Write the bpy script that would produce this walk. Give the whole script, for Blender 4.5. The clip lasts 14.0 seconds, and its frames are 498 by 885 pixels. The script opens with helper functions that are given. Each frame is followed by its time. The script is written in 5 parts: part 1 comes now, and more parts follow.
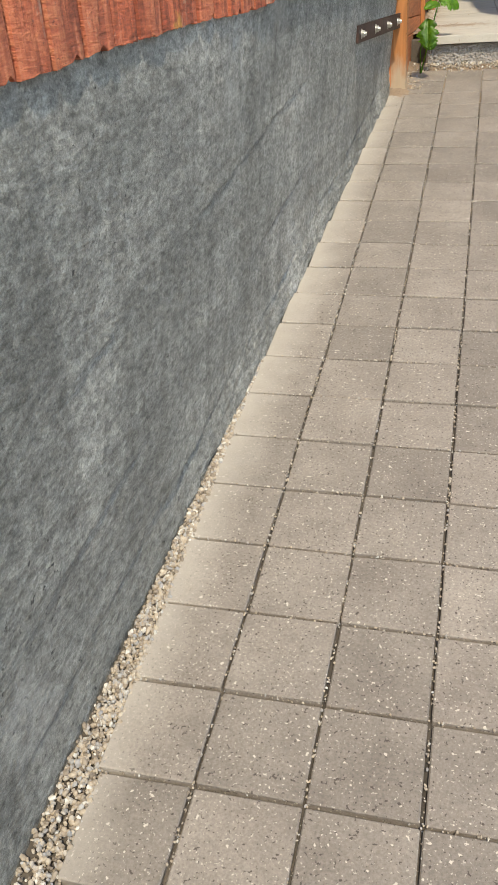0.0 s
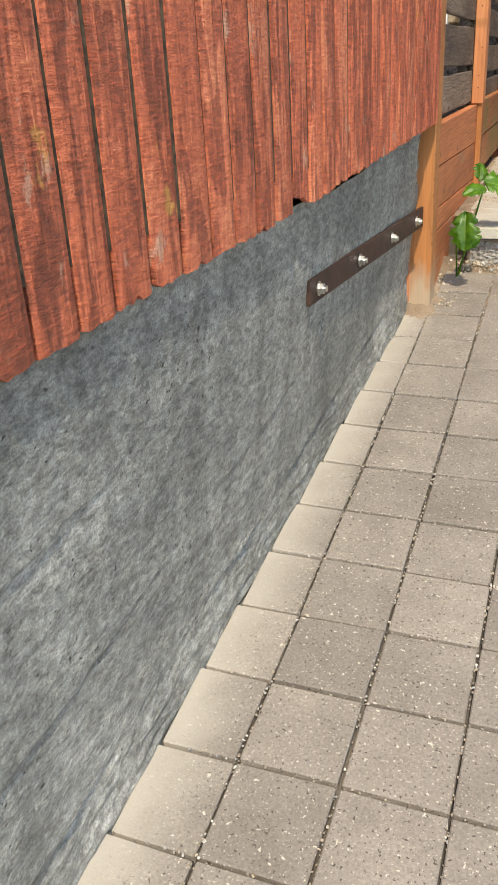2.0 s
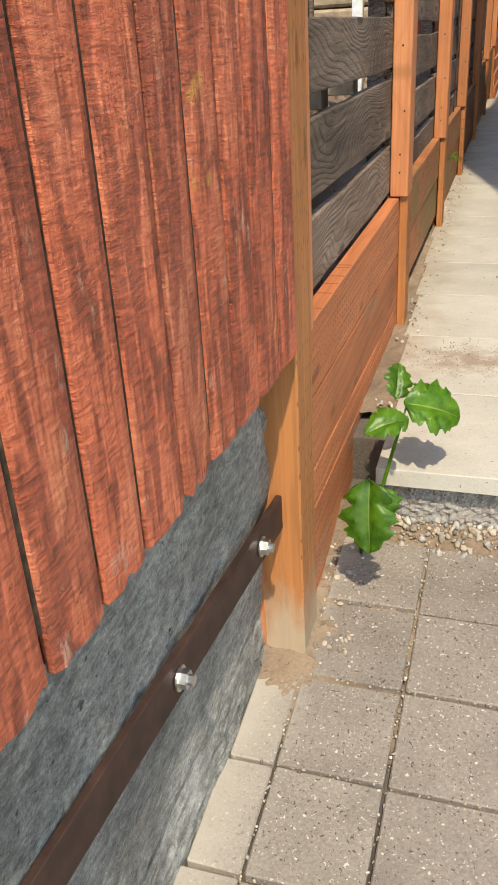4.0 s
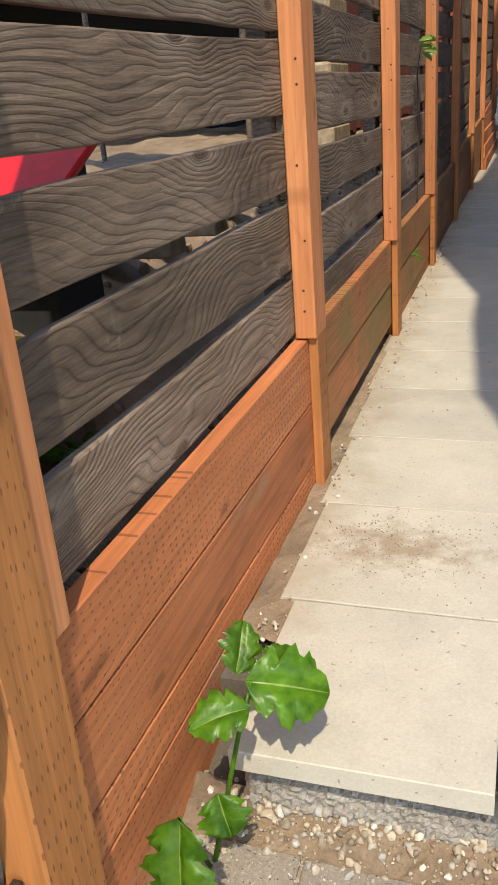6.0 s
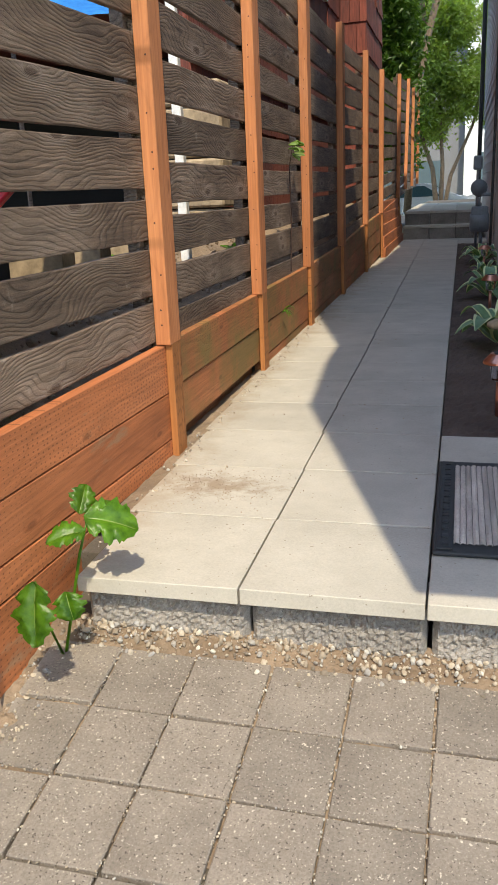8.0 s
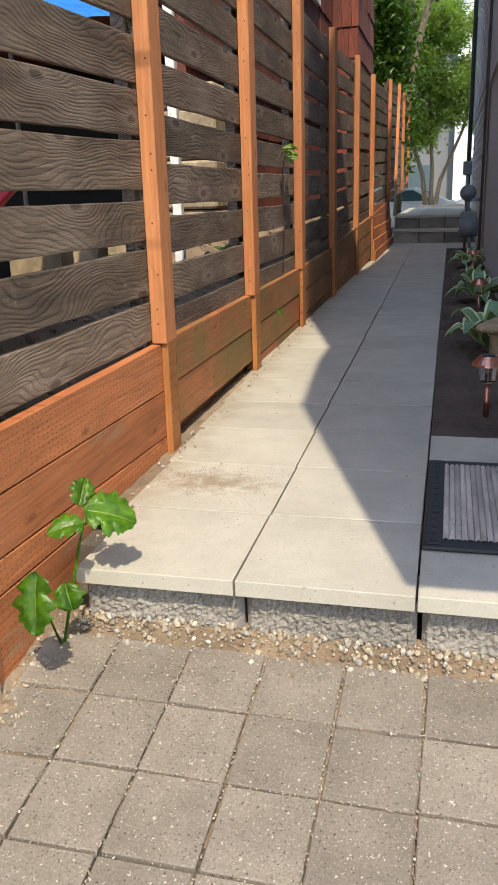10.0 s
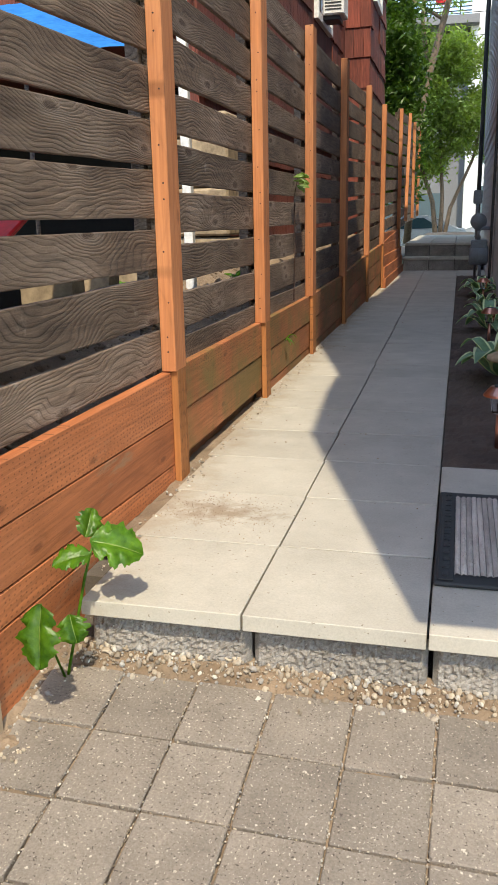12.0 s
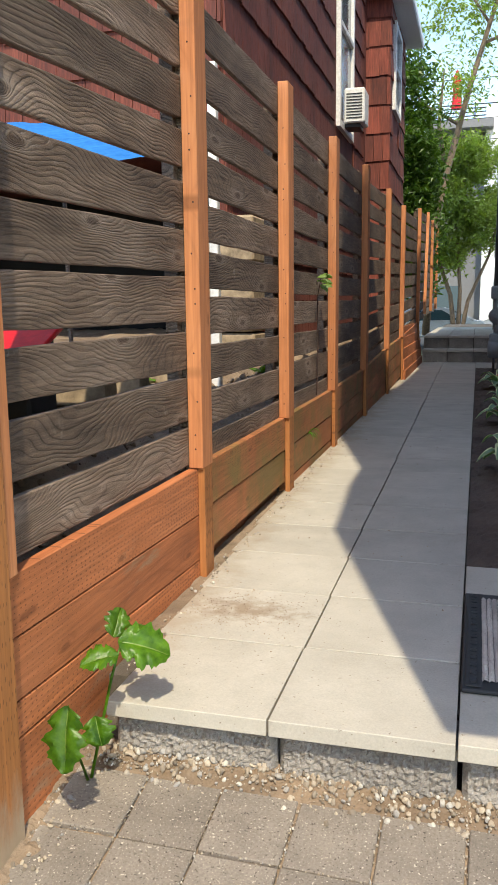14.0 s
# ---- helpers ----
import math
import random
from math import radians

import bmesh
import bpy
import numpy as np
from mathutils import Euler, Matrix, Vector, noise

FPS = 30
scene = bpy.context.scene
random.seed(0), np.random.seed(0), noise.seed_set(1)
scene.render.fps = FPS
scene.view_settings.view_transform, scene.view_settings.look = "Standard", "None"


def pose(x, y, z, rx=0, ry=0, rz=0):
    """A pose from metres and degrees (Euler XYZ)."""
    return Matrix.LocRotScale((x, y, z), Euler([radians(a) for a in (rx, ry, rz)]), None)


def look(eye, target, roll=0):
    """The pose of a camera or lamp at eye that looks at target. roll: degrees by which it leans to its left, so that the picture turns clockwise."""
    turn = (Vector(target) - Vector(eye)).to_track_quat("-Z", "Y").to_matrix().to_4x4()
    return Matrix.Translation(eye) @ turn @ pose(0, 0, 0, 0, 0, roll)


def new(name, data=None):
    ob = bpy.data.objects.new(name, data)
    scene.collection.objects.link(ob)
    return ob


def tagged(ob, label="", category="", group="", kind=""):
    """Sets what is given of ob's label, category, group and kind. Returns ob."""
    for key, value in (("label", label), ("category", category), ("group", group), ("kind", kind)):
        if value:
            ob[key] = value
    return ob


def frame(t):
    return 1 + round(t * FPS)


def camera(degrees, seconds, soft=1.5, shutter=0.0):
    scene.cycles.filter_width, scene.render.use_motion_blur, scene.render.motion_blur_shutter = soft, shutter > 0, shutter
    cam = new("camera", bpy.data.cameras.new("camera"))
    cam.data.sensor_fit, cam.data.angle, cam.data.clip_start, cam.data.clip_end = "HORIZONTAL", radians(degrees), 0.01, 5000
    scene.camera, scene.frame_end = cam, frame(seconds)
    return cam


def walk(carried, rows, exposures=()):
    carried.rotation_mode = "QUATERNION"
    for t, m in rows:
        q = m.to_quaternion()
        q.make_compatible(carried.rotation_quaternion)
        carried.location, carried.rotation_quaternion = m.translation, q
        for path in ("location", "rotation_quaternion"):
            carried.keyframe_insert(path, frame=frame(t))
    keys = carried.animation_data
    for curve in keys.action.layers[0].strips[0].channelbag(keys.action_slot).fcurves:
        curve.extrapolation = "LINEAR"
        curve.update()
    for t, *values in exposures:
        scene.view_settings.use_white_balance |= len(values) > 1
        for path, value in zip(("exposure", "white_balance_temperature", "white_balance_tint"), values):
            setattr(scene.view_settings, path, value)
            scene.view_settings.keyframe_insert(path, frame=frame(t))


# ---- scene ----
cam = camera(33.8, 14.0, 1.0)
METRES, EYE, TILT, LEAN, TURN = 6.4, 1.2, 0.0, 0.0, 15.9
ROWS = [
    (0.0, 0.0, 0.0, 0.0, -2.25, -30.23, 3.86),
    (0.5, 0.0422, 0.0541, 0.0006, 1.0, -28.36, 2.12),
    (1.0, 0.0662, 0.1182, 0.0088, 5.02, -26.85, 2.36),
    (1.5, 0.0753, 0.1902, 0.0287, 4.91, -25.99, 2.95),
    (2.0, 0.0942, 0.2688, 0.0386, 4.36, -24.88, 3.09),
    (2.5, 0.1019, 0.3448, 0.0457, 3.3, -24.79, 2.79),
    (3.0, 0.1143, 0.4092, 0.0561, -0.03, -26.87, 2.61),
    (5.5, 0.1927, 0.7018, 0.0959, 2.48, -26.1, 4.22),
    (6.0, 0.2124, 0.6537, 0.0931, 1.64, -22.82, 4.52),
    (6.5, 0.2056, 0.5919, 0.0871, 1.27, -20.31, 4.09),
    (7.0, 0.2257, 0.5491, 0.085, 0.61, -18.21, 3.76),
    (7.5, 0.2592, 0.5208, 0.0834, -1.27, -17.19, 3.06),
    (10.0, 0.2527, 0.5034, 0.0838, -2.59, -17.06, 1.58),
    (10.5, 0.2524, 0.5029, 0.0837, -2.42, -16.71, 1.57),
    (11.0, 0.2517, 0.5034, 0.0842, -2.3, -16.4, 1.51),
    (11.5, 0.253, 0.5067, 0.0851, -2.16, -16.06, 1.37),
    (12.0, 0.2524, 0.5081, 0.0858, -1.86, -15.38, 1.11),
    (12.5, 0.2517, 0.5076, 0.0879, -1.45, -14.17, 0.88),
    (13.0, 0.2497, 0.5057, 0.0915, -1.04, -12.48, 0.64),
    (13.5, 0.25, 0.5041, 0.0942, -0.66, -10.75, 0.58),
    (14.0, 0.2482, 0.503, 0.0945, -0.44, -9.43, 0.63),
]
walk(cam, [(t, pose(0, 0, EYE, TILT, LEAN, TURN) @ pose(METRES * x, METRES * y, METRES * z, 90 + pitch, roll, yaw)) for t, x, y, z, yaw, pitch, roll in ROWS], [(0.0, 1.2, 7050, 7), (1.2, 1.28, 7050, 7), (2.5, 1.4, 7000, 7), (5.5, 1.4, 7050, 7), (14.0, 1.4, 7050, 7)])

# ---- world, sun, exposure ----
SUN_EL, SUN_AZ = 55.0, (0.31, -0.95)
world = bpy.data.worlds.new("world")
scene.world = world
world.use_nodes = True
wn = world.node_tree
sky = wn.nodes.new("ShaderNodeTexSky")
sky.sky_type, sky.sun_disc = "NISHITA", False
sky.sun_elevation, sky.sun_rotation = radians(SUN_EL), math.atan2(SUN_AZ[0], SUN_AZ[1])
sky.air_density, sky.dust_density = 1.0, 0.6
wn.links.new(sky.outputs[0], wn.nodes["Background"].inputs[0])
wn.nodes["Background"].inputs[1].default_value = 0.15
sun = new("sun", bpy.data.lights.new("sun", "SUN"))
sun.data.energy, sun.data.angle, sun.data.color = 1.88, radians(0.53), (1.0, 0.90, 0.74)
sv = Vector((SUN_AZ[0], SUN_AZ[1], math.tan(radians(SUN_EL)))).normalized()
sun.matrix_world = look(sv * 40, (0, 0, 0))


# ---- materials ----
def node(nt, kind, **vals):
    n = nt.nodes.new(kind)
    for k, v in vals.items():
        n.inputs[k].default_value = v
    return n


class Mat:
    """A small builder round one Principled material."""

    def __init__(self, name, rough=0.8, metal=0.0):
        self.m = bpy.data.materials.new(name)
        self.m.use_nodes = True
        self.nt = self.m.node_tree
        self.b = self.nt.nodes["Principled BSDF"]
        self.b.inputs["Roughness"].default_value = rough
        self.b.inputs["Metallic"].default_value = metal
        self.tc = self.nt.nodes.new("ShaderNodeTexCoord")
        self.rnd = self.nt.nodes.new("ShaderNodeObjectInfo")
        self.height = None

    def link(self, a, b):
        self.nt.links.new(a, b)

    def coords(self, scale=(1, 1, 1), shift=True):
        mp = self.nt.nodes.new("ShaderNodeMapping")
        mp.inputs["Scale"].default_value = scale
        self.link(self.tc.outputs["Object"], mp.inputs["Vector"])
        if shift:
            mul = self.nt.nodes.new("ShaderNodeMath")
            mul.operation = "MULTIPLY"
            mul.inputs[1].default_value = 37.0
            self.link(self.rnd.outputs["Random"], mul.inputs[0])
            self.link(mul.outputs[0], mp.inputs["Location"])
        return mp.outputs[0]

    def noise(self, scale, detail=4, rough=0.55, stretch=(1, 1, 1), distort=0.0):
        n = node(self.nt, "ShaderNodeTexNoise", Scale=scale, Detail=detail, Roughness=rough, Distortion=distort)
        self.link(self.coords(stretch), n.inputs["Vector"])
        return n.outputs["Fac"]

    def cells(self, scale, stretch=(1, 1, 1)):
        n = node(self.nt, "ShaderNodeTexVoronoi", Scale=scale)
        self.link(self.coords(stretch), n.inputs["Vector"])
        return n

    def flat_cells(self, scale, randomness=1.0):
        n = node(self.nt, "ShaderNodeTexVoronoi", Scale=1.0, Randomness=randomness)
        n.voronoi_dimensions = "2D"
        sep, com = self.nt.nodes.new("ShaderNodeSeparateXYZ"), self.nt.nodes.new("ShaderNodeCombineXYZ")
        self.link(self.coords((1, scale[0], scale[1])), sep.inputs[0])
        self.link(sep.outputs["Y"], com.inputs[0])
        self.link(sep.outputs["Z"], com.inputs[1])
        self.link(com.outputs[0], n.inputs["Vector"])
        return n

    def ramp(self, fac, stops):
        r = self.nt.nodes.new("ShaderNodeValToRGB")
        el = r.color_ramp.elements
        while len(el) < len(stops):
            el.new(0.5)
        for e, (p, c) in zip(el, stops):
            e.position = p
            e.color = (*c, 1) if isinstance(c, tuple) else (c, c, c, 1)
        self.link(fac, r.inputs[0])
        return r.outputs[0]

    def mix(self, fac, a, b, how="MIX"):
        x = self.nt.nodes.new("ShaderNodeMix")
        x.data_type, x.blend_type = "RGBA", how
        for k, v in ((0, fac), (6, a), (7, b)):
            sock = x.inputs[k]
            if isinstance(v, (int, float)):
                sock.default_value = v if k == 0 else (v, v, v, 1)
            elif isinstance(v, tuple):
                sock.default_value = (*v, 1)
            else:
                self.link(v, sock)
        return x.outputs[2]

    def add(self, a, b, k=1.0):
        x = self.nt.nodes.new("ShaderNodeMath")
        x.operation = "MULTIPLY_ADD"
        self.link(b, x.inputs[0])
        x.inputs[1].default_value = k
        self.link(a, x.inputs[2])
        return x.outputs[0]

    def vary(self, lo=0.85, hi=1.15):
        mr = node(self.nt, "ShaderNodeMapRange")
        mr.inputs[3].default_value, mr.inputs[4].default_value = lo, hi
        self.link(self.rnd.outputs["Random"], mr.inputs[0])
        return mr.outputs[0]

    def colour(self, c):
        self.link(c, self.b.inputs["Base Color"])
        return self

    def bump(self, h, strength=0.5, dist=0.01):
        bp = node(self.nt, "ShaderNodeBump", Strength=strength, Distance=dist)
        self.link(h, bp.inputs["Height"])
        self.link(bp.outputs[0], self.b.inputs["Normal"])
        return self


def plain(name, col, rough=0.6, metal=0.0, grain=40.0, amount=0.15):
    m = Mat(name, rough, metal)
    n = m.noise(grain, 5, 0.6)
    lo, hi = tuple(c * (1 - amount) for c in col), tuple(min(1, c * (1 + amount)) for c in col)
    m.colour(m.ramp(n, [(0.3, lo), (0.7, hi)]))
    m.bump(n, 0.15, 0.004)
    return m.m


def concrete(name, dark, light, speck=None, stain=(0.5, 0.5, 0.5), stain_at=(0.45, 0.75), vary=(0.9, 1.1), bump=0.4, grain=0.55):
    m = Mat(name, 0.9)
    big, fine = m.noise(3.0, 5, 0.6), m.noise(140.0, 4, 0.7)
    c = m.ramp(big, [(0.3, dark), (0.7, light)])
    c = m.mix(grain, c, m.ramp(fine, [(0.25, 0.35), (0.75, 0.75)]), "OVERLAY")
    h = fine
    if speck:
        v = m.cells(75.0)
        n2 = m.noise(60.0, 2)
        near = m.ramp(m.add(v.outputs["Distance"], n2, 0.55), [(0.36, 1.0), (0.40, 0.0)])
        c = m.mix(near, c, m.mix(v.outputs["Color"], speck[0], speck[1]))
        v2 = m.cells(110.0)
        hole = m.ramp(m.add(v2.outputs["Distance"], m.noise(45.0, 2), 0.6), [(0.36, 1.0), (0.41, 0.0)])
        c = m.mix(hole, c, tuple(x * 0.45 for x in dark))
    st = m.ramp(m.noise(1.7, 6, 0.65), [(stain_at[0], 0.0), (stain_at[1], 0.55)])
    c = m.mix(st, c, stain, "MULTIPLY")
    c = m.mix(1.0, c, m.vary(*vary), "MULTIPLY")
    return m.colour(c).bump(h, bump, 0.004).m


def wood(name, dark, mid, light, rings=28.0, wobble=0.5, knots=True, vary=(0.8, 1.15), peel=None, along="y", bump=0.5, green=None, rough=0.75, contrast=0.6, incised=False, bleach=None, fibres=0.7):
    """Sawn board, grain running along one local axis."""
    m = Mat(name, rough)
    st = {"y": (1.0, 0.12, 1.0), "z": (1.0, 1.0, 0.12)}[along]
    low = m.noise(5.0, 2, 0.4, tuple(s * (2.0 if s < 1 else 1.0) for s in st))
    pos = m.nt.nodes.new("ShaderNodeSeparateXYZ")
    m.link(m.coords((1, 1, 1)), pos.inputs[0])
    across = pos.outputs["Z" if along == "y" else "Y"]
    field = m.add(m.add(across, pos.outputs["X"], 0.9), low, wobble)
    if knots:
        kv = m.flat_cells((2.0, 5.5) if along == "y" else (5.5, 2.0))
        kd = m.ramp(kv.outputs["Distance"], [(0.0, 1.0), (0.22, 0.35), (0.5, 0.0)])
        field = m.add(field, kd, 0.12)
    sc = m.nt.nodes.new("ShaderNodeMath")
    sc.operation = "MULTIPLY"
    sc.inputs[1].default_value = rings
    m.link(field, sc.inputs[0])
    sn = m.nt.nodes.new("ShaderNodeMath")
    sn.operation = "PINGPONG"
    sn.inputs[1].default_value = 0.5
    m.link(sc.outputs[0], sn.inputs[0])
    ring = m.ramp(sn.outputs[0], [(0.0, 0.0), (0.14, 0.7), (0.5, 1.0)])
    fibre = m.noise(90.0, 4, 0.65, tuple(s * (0.25 if s < 1 else 1.0) for s in st))
    patch = m.noise(2.3, 5, 0.6, tuple(s * (3 if s < 1 else 1.0) for s in st))
    c = m.ramp(patch, [(0.3, dark), (0.52, mid), (0.75, light)])
    c = m.mix(contrast, c, m.ramp(ring, [(0.0, 0.32), (1.0, 0.62)]), "OVERLAY")
    c = m.mix(fibres, c, m.ramp(fibre, [(0.3, 0.15), (0.7, 0.78)]), "OVERLAY")
    if knots:
        core = m.ramp(kv.outputs["Distance"], [(0.035, 0.55), (0.07, 0.0)])
        c = m.mix(core, c, tuple(x * 0.4 for x in dark))
    if peel:
        pk = m.ramp(m.noise(9.0, 6, 0.7, tuple(s * (2 if s < 1 else 1.0) for s in st)), [(0.60, 0.0), (0.68, 0.8)])
        c = m.mix(pk, c, peel)
    if green:
        gk = m.ramp(m.noise(2.0, 5, 0.7), [(0.42, 0.0), (0.62, 0.75)])
        c = m.mix(gk, c, green)
    if incised:
        iv = m.flat_cells((38.0, 66.0) if along == "y" else (75.0, 22.0), 0.4)
        field2 = m.noise(3.0, 3, 0.5, (1, 0.4, 1))
        dash = m.ramp(m.add(iv.outputs["Distance"], field2, 0.5), [(0.36, 0.6), (0.42, 0.0)])
        c = m.mix(dash, c, tuple(x * 0.3 for x in dark))
    if bleach:
        low_z = m.nt.nodes.new("ShaderNodeSeparateXYZ")
        m.link(m.coords((1, 1, 1), False), low_z.inputs[0])
        bl = m.ramp(m.add(low_z.outputs["Z"], m.noise(14.0, 6, 0.7, (1, 1, 0.3)), 0.3), [(0.16, 0.7), (0.27, 0.0)])
        c = m.mix(bl, c, bleach)
    c = m.mix(1.0, c, m.vary(*vary), "MULTIPLY")
    h = m.add(fibre, ring, 0.5)
    return m.colour(c).bump(h, bump, 0.003).m


def slat_mat():
    """Weathered cedar: dark brown heart, silvery wear, broad arched grain that gathers round knots."""
    m = Mat("weathered_slat", 0.8)
    pos = m.nt.nodes.new("ShaderNodeSeparateXYZ")
    m.link(m.coords((1, 1, 1)), pos.inputs[0])
    field = m.add(pos.outputs["Z"], m.noise(3.2, 2, 0.45, (1, 0.42, 1)), 0.34)
    kv = m.flat_cells((1.25, 4.2))
    kd = m.add(kv.outputs["Distance"], m.noise(11.0, 3, 0.5), 0.10)
    field = m.add(field, m.ramp(kd, [(0.05, 1.0), (0.13, 0.55), (0.34, 0.12), (0.58, 0.0)]), 0.10)
    sc = m.nt.nodes.new("ShaderNodeMath")
    sc.operation = "MULTIPLY"
    sc.inputs[1].default_value = 150.0
    m.link(field, sc.inputs[0])
    pp = m.nt.nodes.new("ShaderNodeMath")
    pp.operation = "PINGPONG"
    pp.inputs[1].default_value = 1.0
    m.link(sc.outputs[0], pp.inputs[0])
    ring = m.ramp(pp.outputs[0], [(0.0, 0.0), (0.30, 0.65), (1.0, 1.0)])
    fibre = m.noise(70.0, 6, 0.75, (1, 0.05, 1.6))
    patch = m.noise(2.6, 6, 0.65, (1, 0.6, 2.0))
    wear = m.noise(4.5, 6, 0.7, (1, 0.5, 1.5))
    c = m.ramp(patch, [(0.30, (0.070, 0.047, 0.034)), (0.5, (0.155, 0.109, 0.079)), (0.72, (0.25, 0.19, 0.148))])
    lines = m.mix(m.ramp(wear, [(0.42, 0.08), (0.66, 0.8)]), (0.5, 0.5, 0.5), m.ramp(ring, [(0.0, 0.12), (1.0, 0.62)]))
    c = m.mix(1.0, c, lines, "OVERLAY")
    c = m.mix(0.75, c, m.ramp(fibre, [(0.32, 0.18), (0.68, 0.80)]), "OVERLAY")
    halo = m.ramp(kd, [(0.09, 0.0), (0.115, 0.45), (0.22, 0.0)])
    c = m.mix(halo, c, (0.30, 0.24, 0.20))
    c = m.mix(m.ramp(kd, [(0.08, 0.7), (0.105, 0.0)]), c, (0.07, 0.045, 0.032))
    pale = m.ramp(m.noise(13.0, 5, 0.7, (1, 0.7, 0.7)), [(0.64, 0.0), (0.74, 0.5)])
    c = m.mix(pale, c, (0.34, 0.29, 0.25))
    c = m.mix(1.0, c, m.vary(0.78, 1.25), "MULTIPLY")
    return m.colour(c).bump(m.add(fibre, ring, 0.6), 0.9, 0.004).m


def red_mat():
    """Old red paint on rough-sawn plywood siding: cross-cut saw marks, blotches, bare patches."""
    m = Mat("red_painted_board", 0.62)
    blot = m.noise(4.0, 6, 0.65, (1, 1, 0.6))
    saw = m.noise(26.0, 5, 0.7, (1, 1.6, 7.0))
    fibre = m.noise(60.0, 5, 0.7, (1, 2.5, 0.25))
    fig = node(m.nt, "ShaderNodeTexWave", Scale=3.2, Distortion=9.0, Detail=3.0)
    fig.inputs["Detail Scale"].default_value = 1.2
    m.link(m.coords((1, 6.0, 1.1)), fig.inputs["Vector"])
    c = m.ramp(blot, [(0.28, (0.34, 0.075, 0.038)), (0.5, (0.56, 0.14, 0.064)), (0.72, (0.68, 0.24, 0.122))])
    c = m.mix(0.6, c, m.ramp(saw, [(0.34, 0.12), (0.66, 0.74)]), "OVERLAY")
    c = m.mix(0.6, c, m.ramp(fig.outputs["Fac"], [(0.15, 0.2), (0.5, 0.62)]), "OVERLAY")
    c = m.mix(0.4, c, m.ramp(fibre, [(0.32, 0.15), (0.68, 0.75)]), "OVERLAY")
    bare = m.ramp(m.noise(11.0, 7, 0.75, (1, 1, 0.5)), [(0.61, 0.0), (0.66, 0.8)])
    c = m.mix(bare, c, (0.58, 0.34, 0.24))
    gold = m.ramp(m.noise(5.0, 5, 0.7, (1, 1, 0.7)), [(0.665, 0.0), (0.70, 0.75)])
    c = m.mix(gold, c, (0.62, 0.32, 0.07))
    flake = m.ramp(m.noise(46.0, 4, 0.7, (1, 1.0, 1.6)), [(0.30, 0.75), (0.35, 0.0)])
    c = m.mix(flake, c, (0.10, 0.035, 0.025))
    c = m.mix(1.0, c, m.vary(0.86, 1.12), "MULTIPLY")
    h = m.add(m.add(saw, fibre, 0.7), fig.outputs["Fac"], 0.8)
    return m.colour(c).bump(h, 1.0, 0.008).m


def paver_mat():
    """Brown-grey paver with pale grit and dark pits; cement dust lies along the wall."""
    m = Mat("paver_concrete", 0.9)
    big, fine = m.noise(6.0, 5, 0.65), m.noise(170.0, 4, 0.7)
    c = m.ramp(big, [(0.3, (0.185, 0.158, 0.133)), (0.7, (0.265, 0.23, 0.194))])
    c = m.mix(0.6, c, m.ramp(fine, [(0.25, 0.25), (0.75, 0.75)]), "OVERLAY")
    c = m.mix(1.0, c, m.vary(0.84, 1.12), "MULTIPLY")
    pale = m.ramp(m.noise(190.0, 2, 0.4), [(0.655, 0.0), (0.70, 0.7)])
    c = m.mix(pale, c, (0.47, 0.42, 0.35))
    pale2 = m.ramp(m.noise(95.0, 2, 0.4), [(0.69, 0.0), (0.73, 0.85)])
    c = m.mix(pale2, c, (0.55, 0.49, 0.41))
    pit = m.ramp(m.noise(150.0, 3, 0.5), [(0.325, 0.85), (0.365, 0.0)])
    c = m.mix(pit, c, (0.055, 0.042, 0.035))
    pos = m.nt.nodes.new("ShaderNodeSeparateXYZ")
    m.link(m.coords((1, 1, 1), False), pos.inputs[0])
    d = m.add(m.add(pos.outputs["X"], pos.outputs["Y"], -WALL_K_DUST), m.noise(9.0, 5, 0.6), 0.10)
    dust = m.ramp(d, [(0.0, 0.85), (0.13, 0.0)])
    sh = m.nt.nodes.new("ShaderNodeMath")
    sh.inputs[1].default_value = 0.62
    m.link(d, sh.inputs[0])
    m.link(sh.outputs[0], dust.node.inputs[0])
    c = m.mix(dust, c, (0.41, 0.37, 0.315))
    return m.colour(c).bump(m.add(fine, big, 0.4), 0.5, 0.004).m


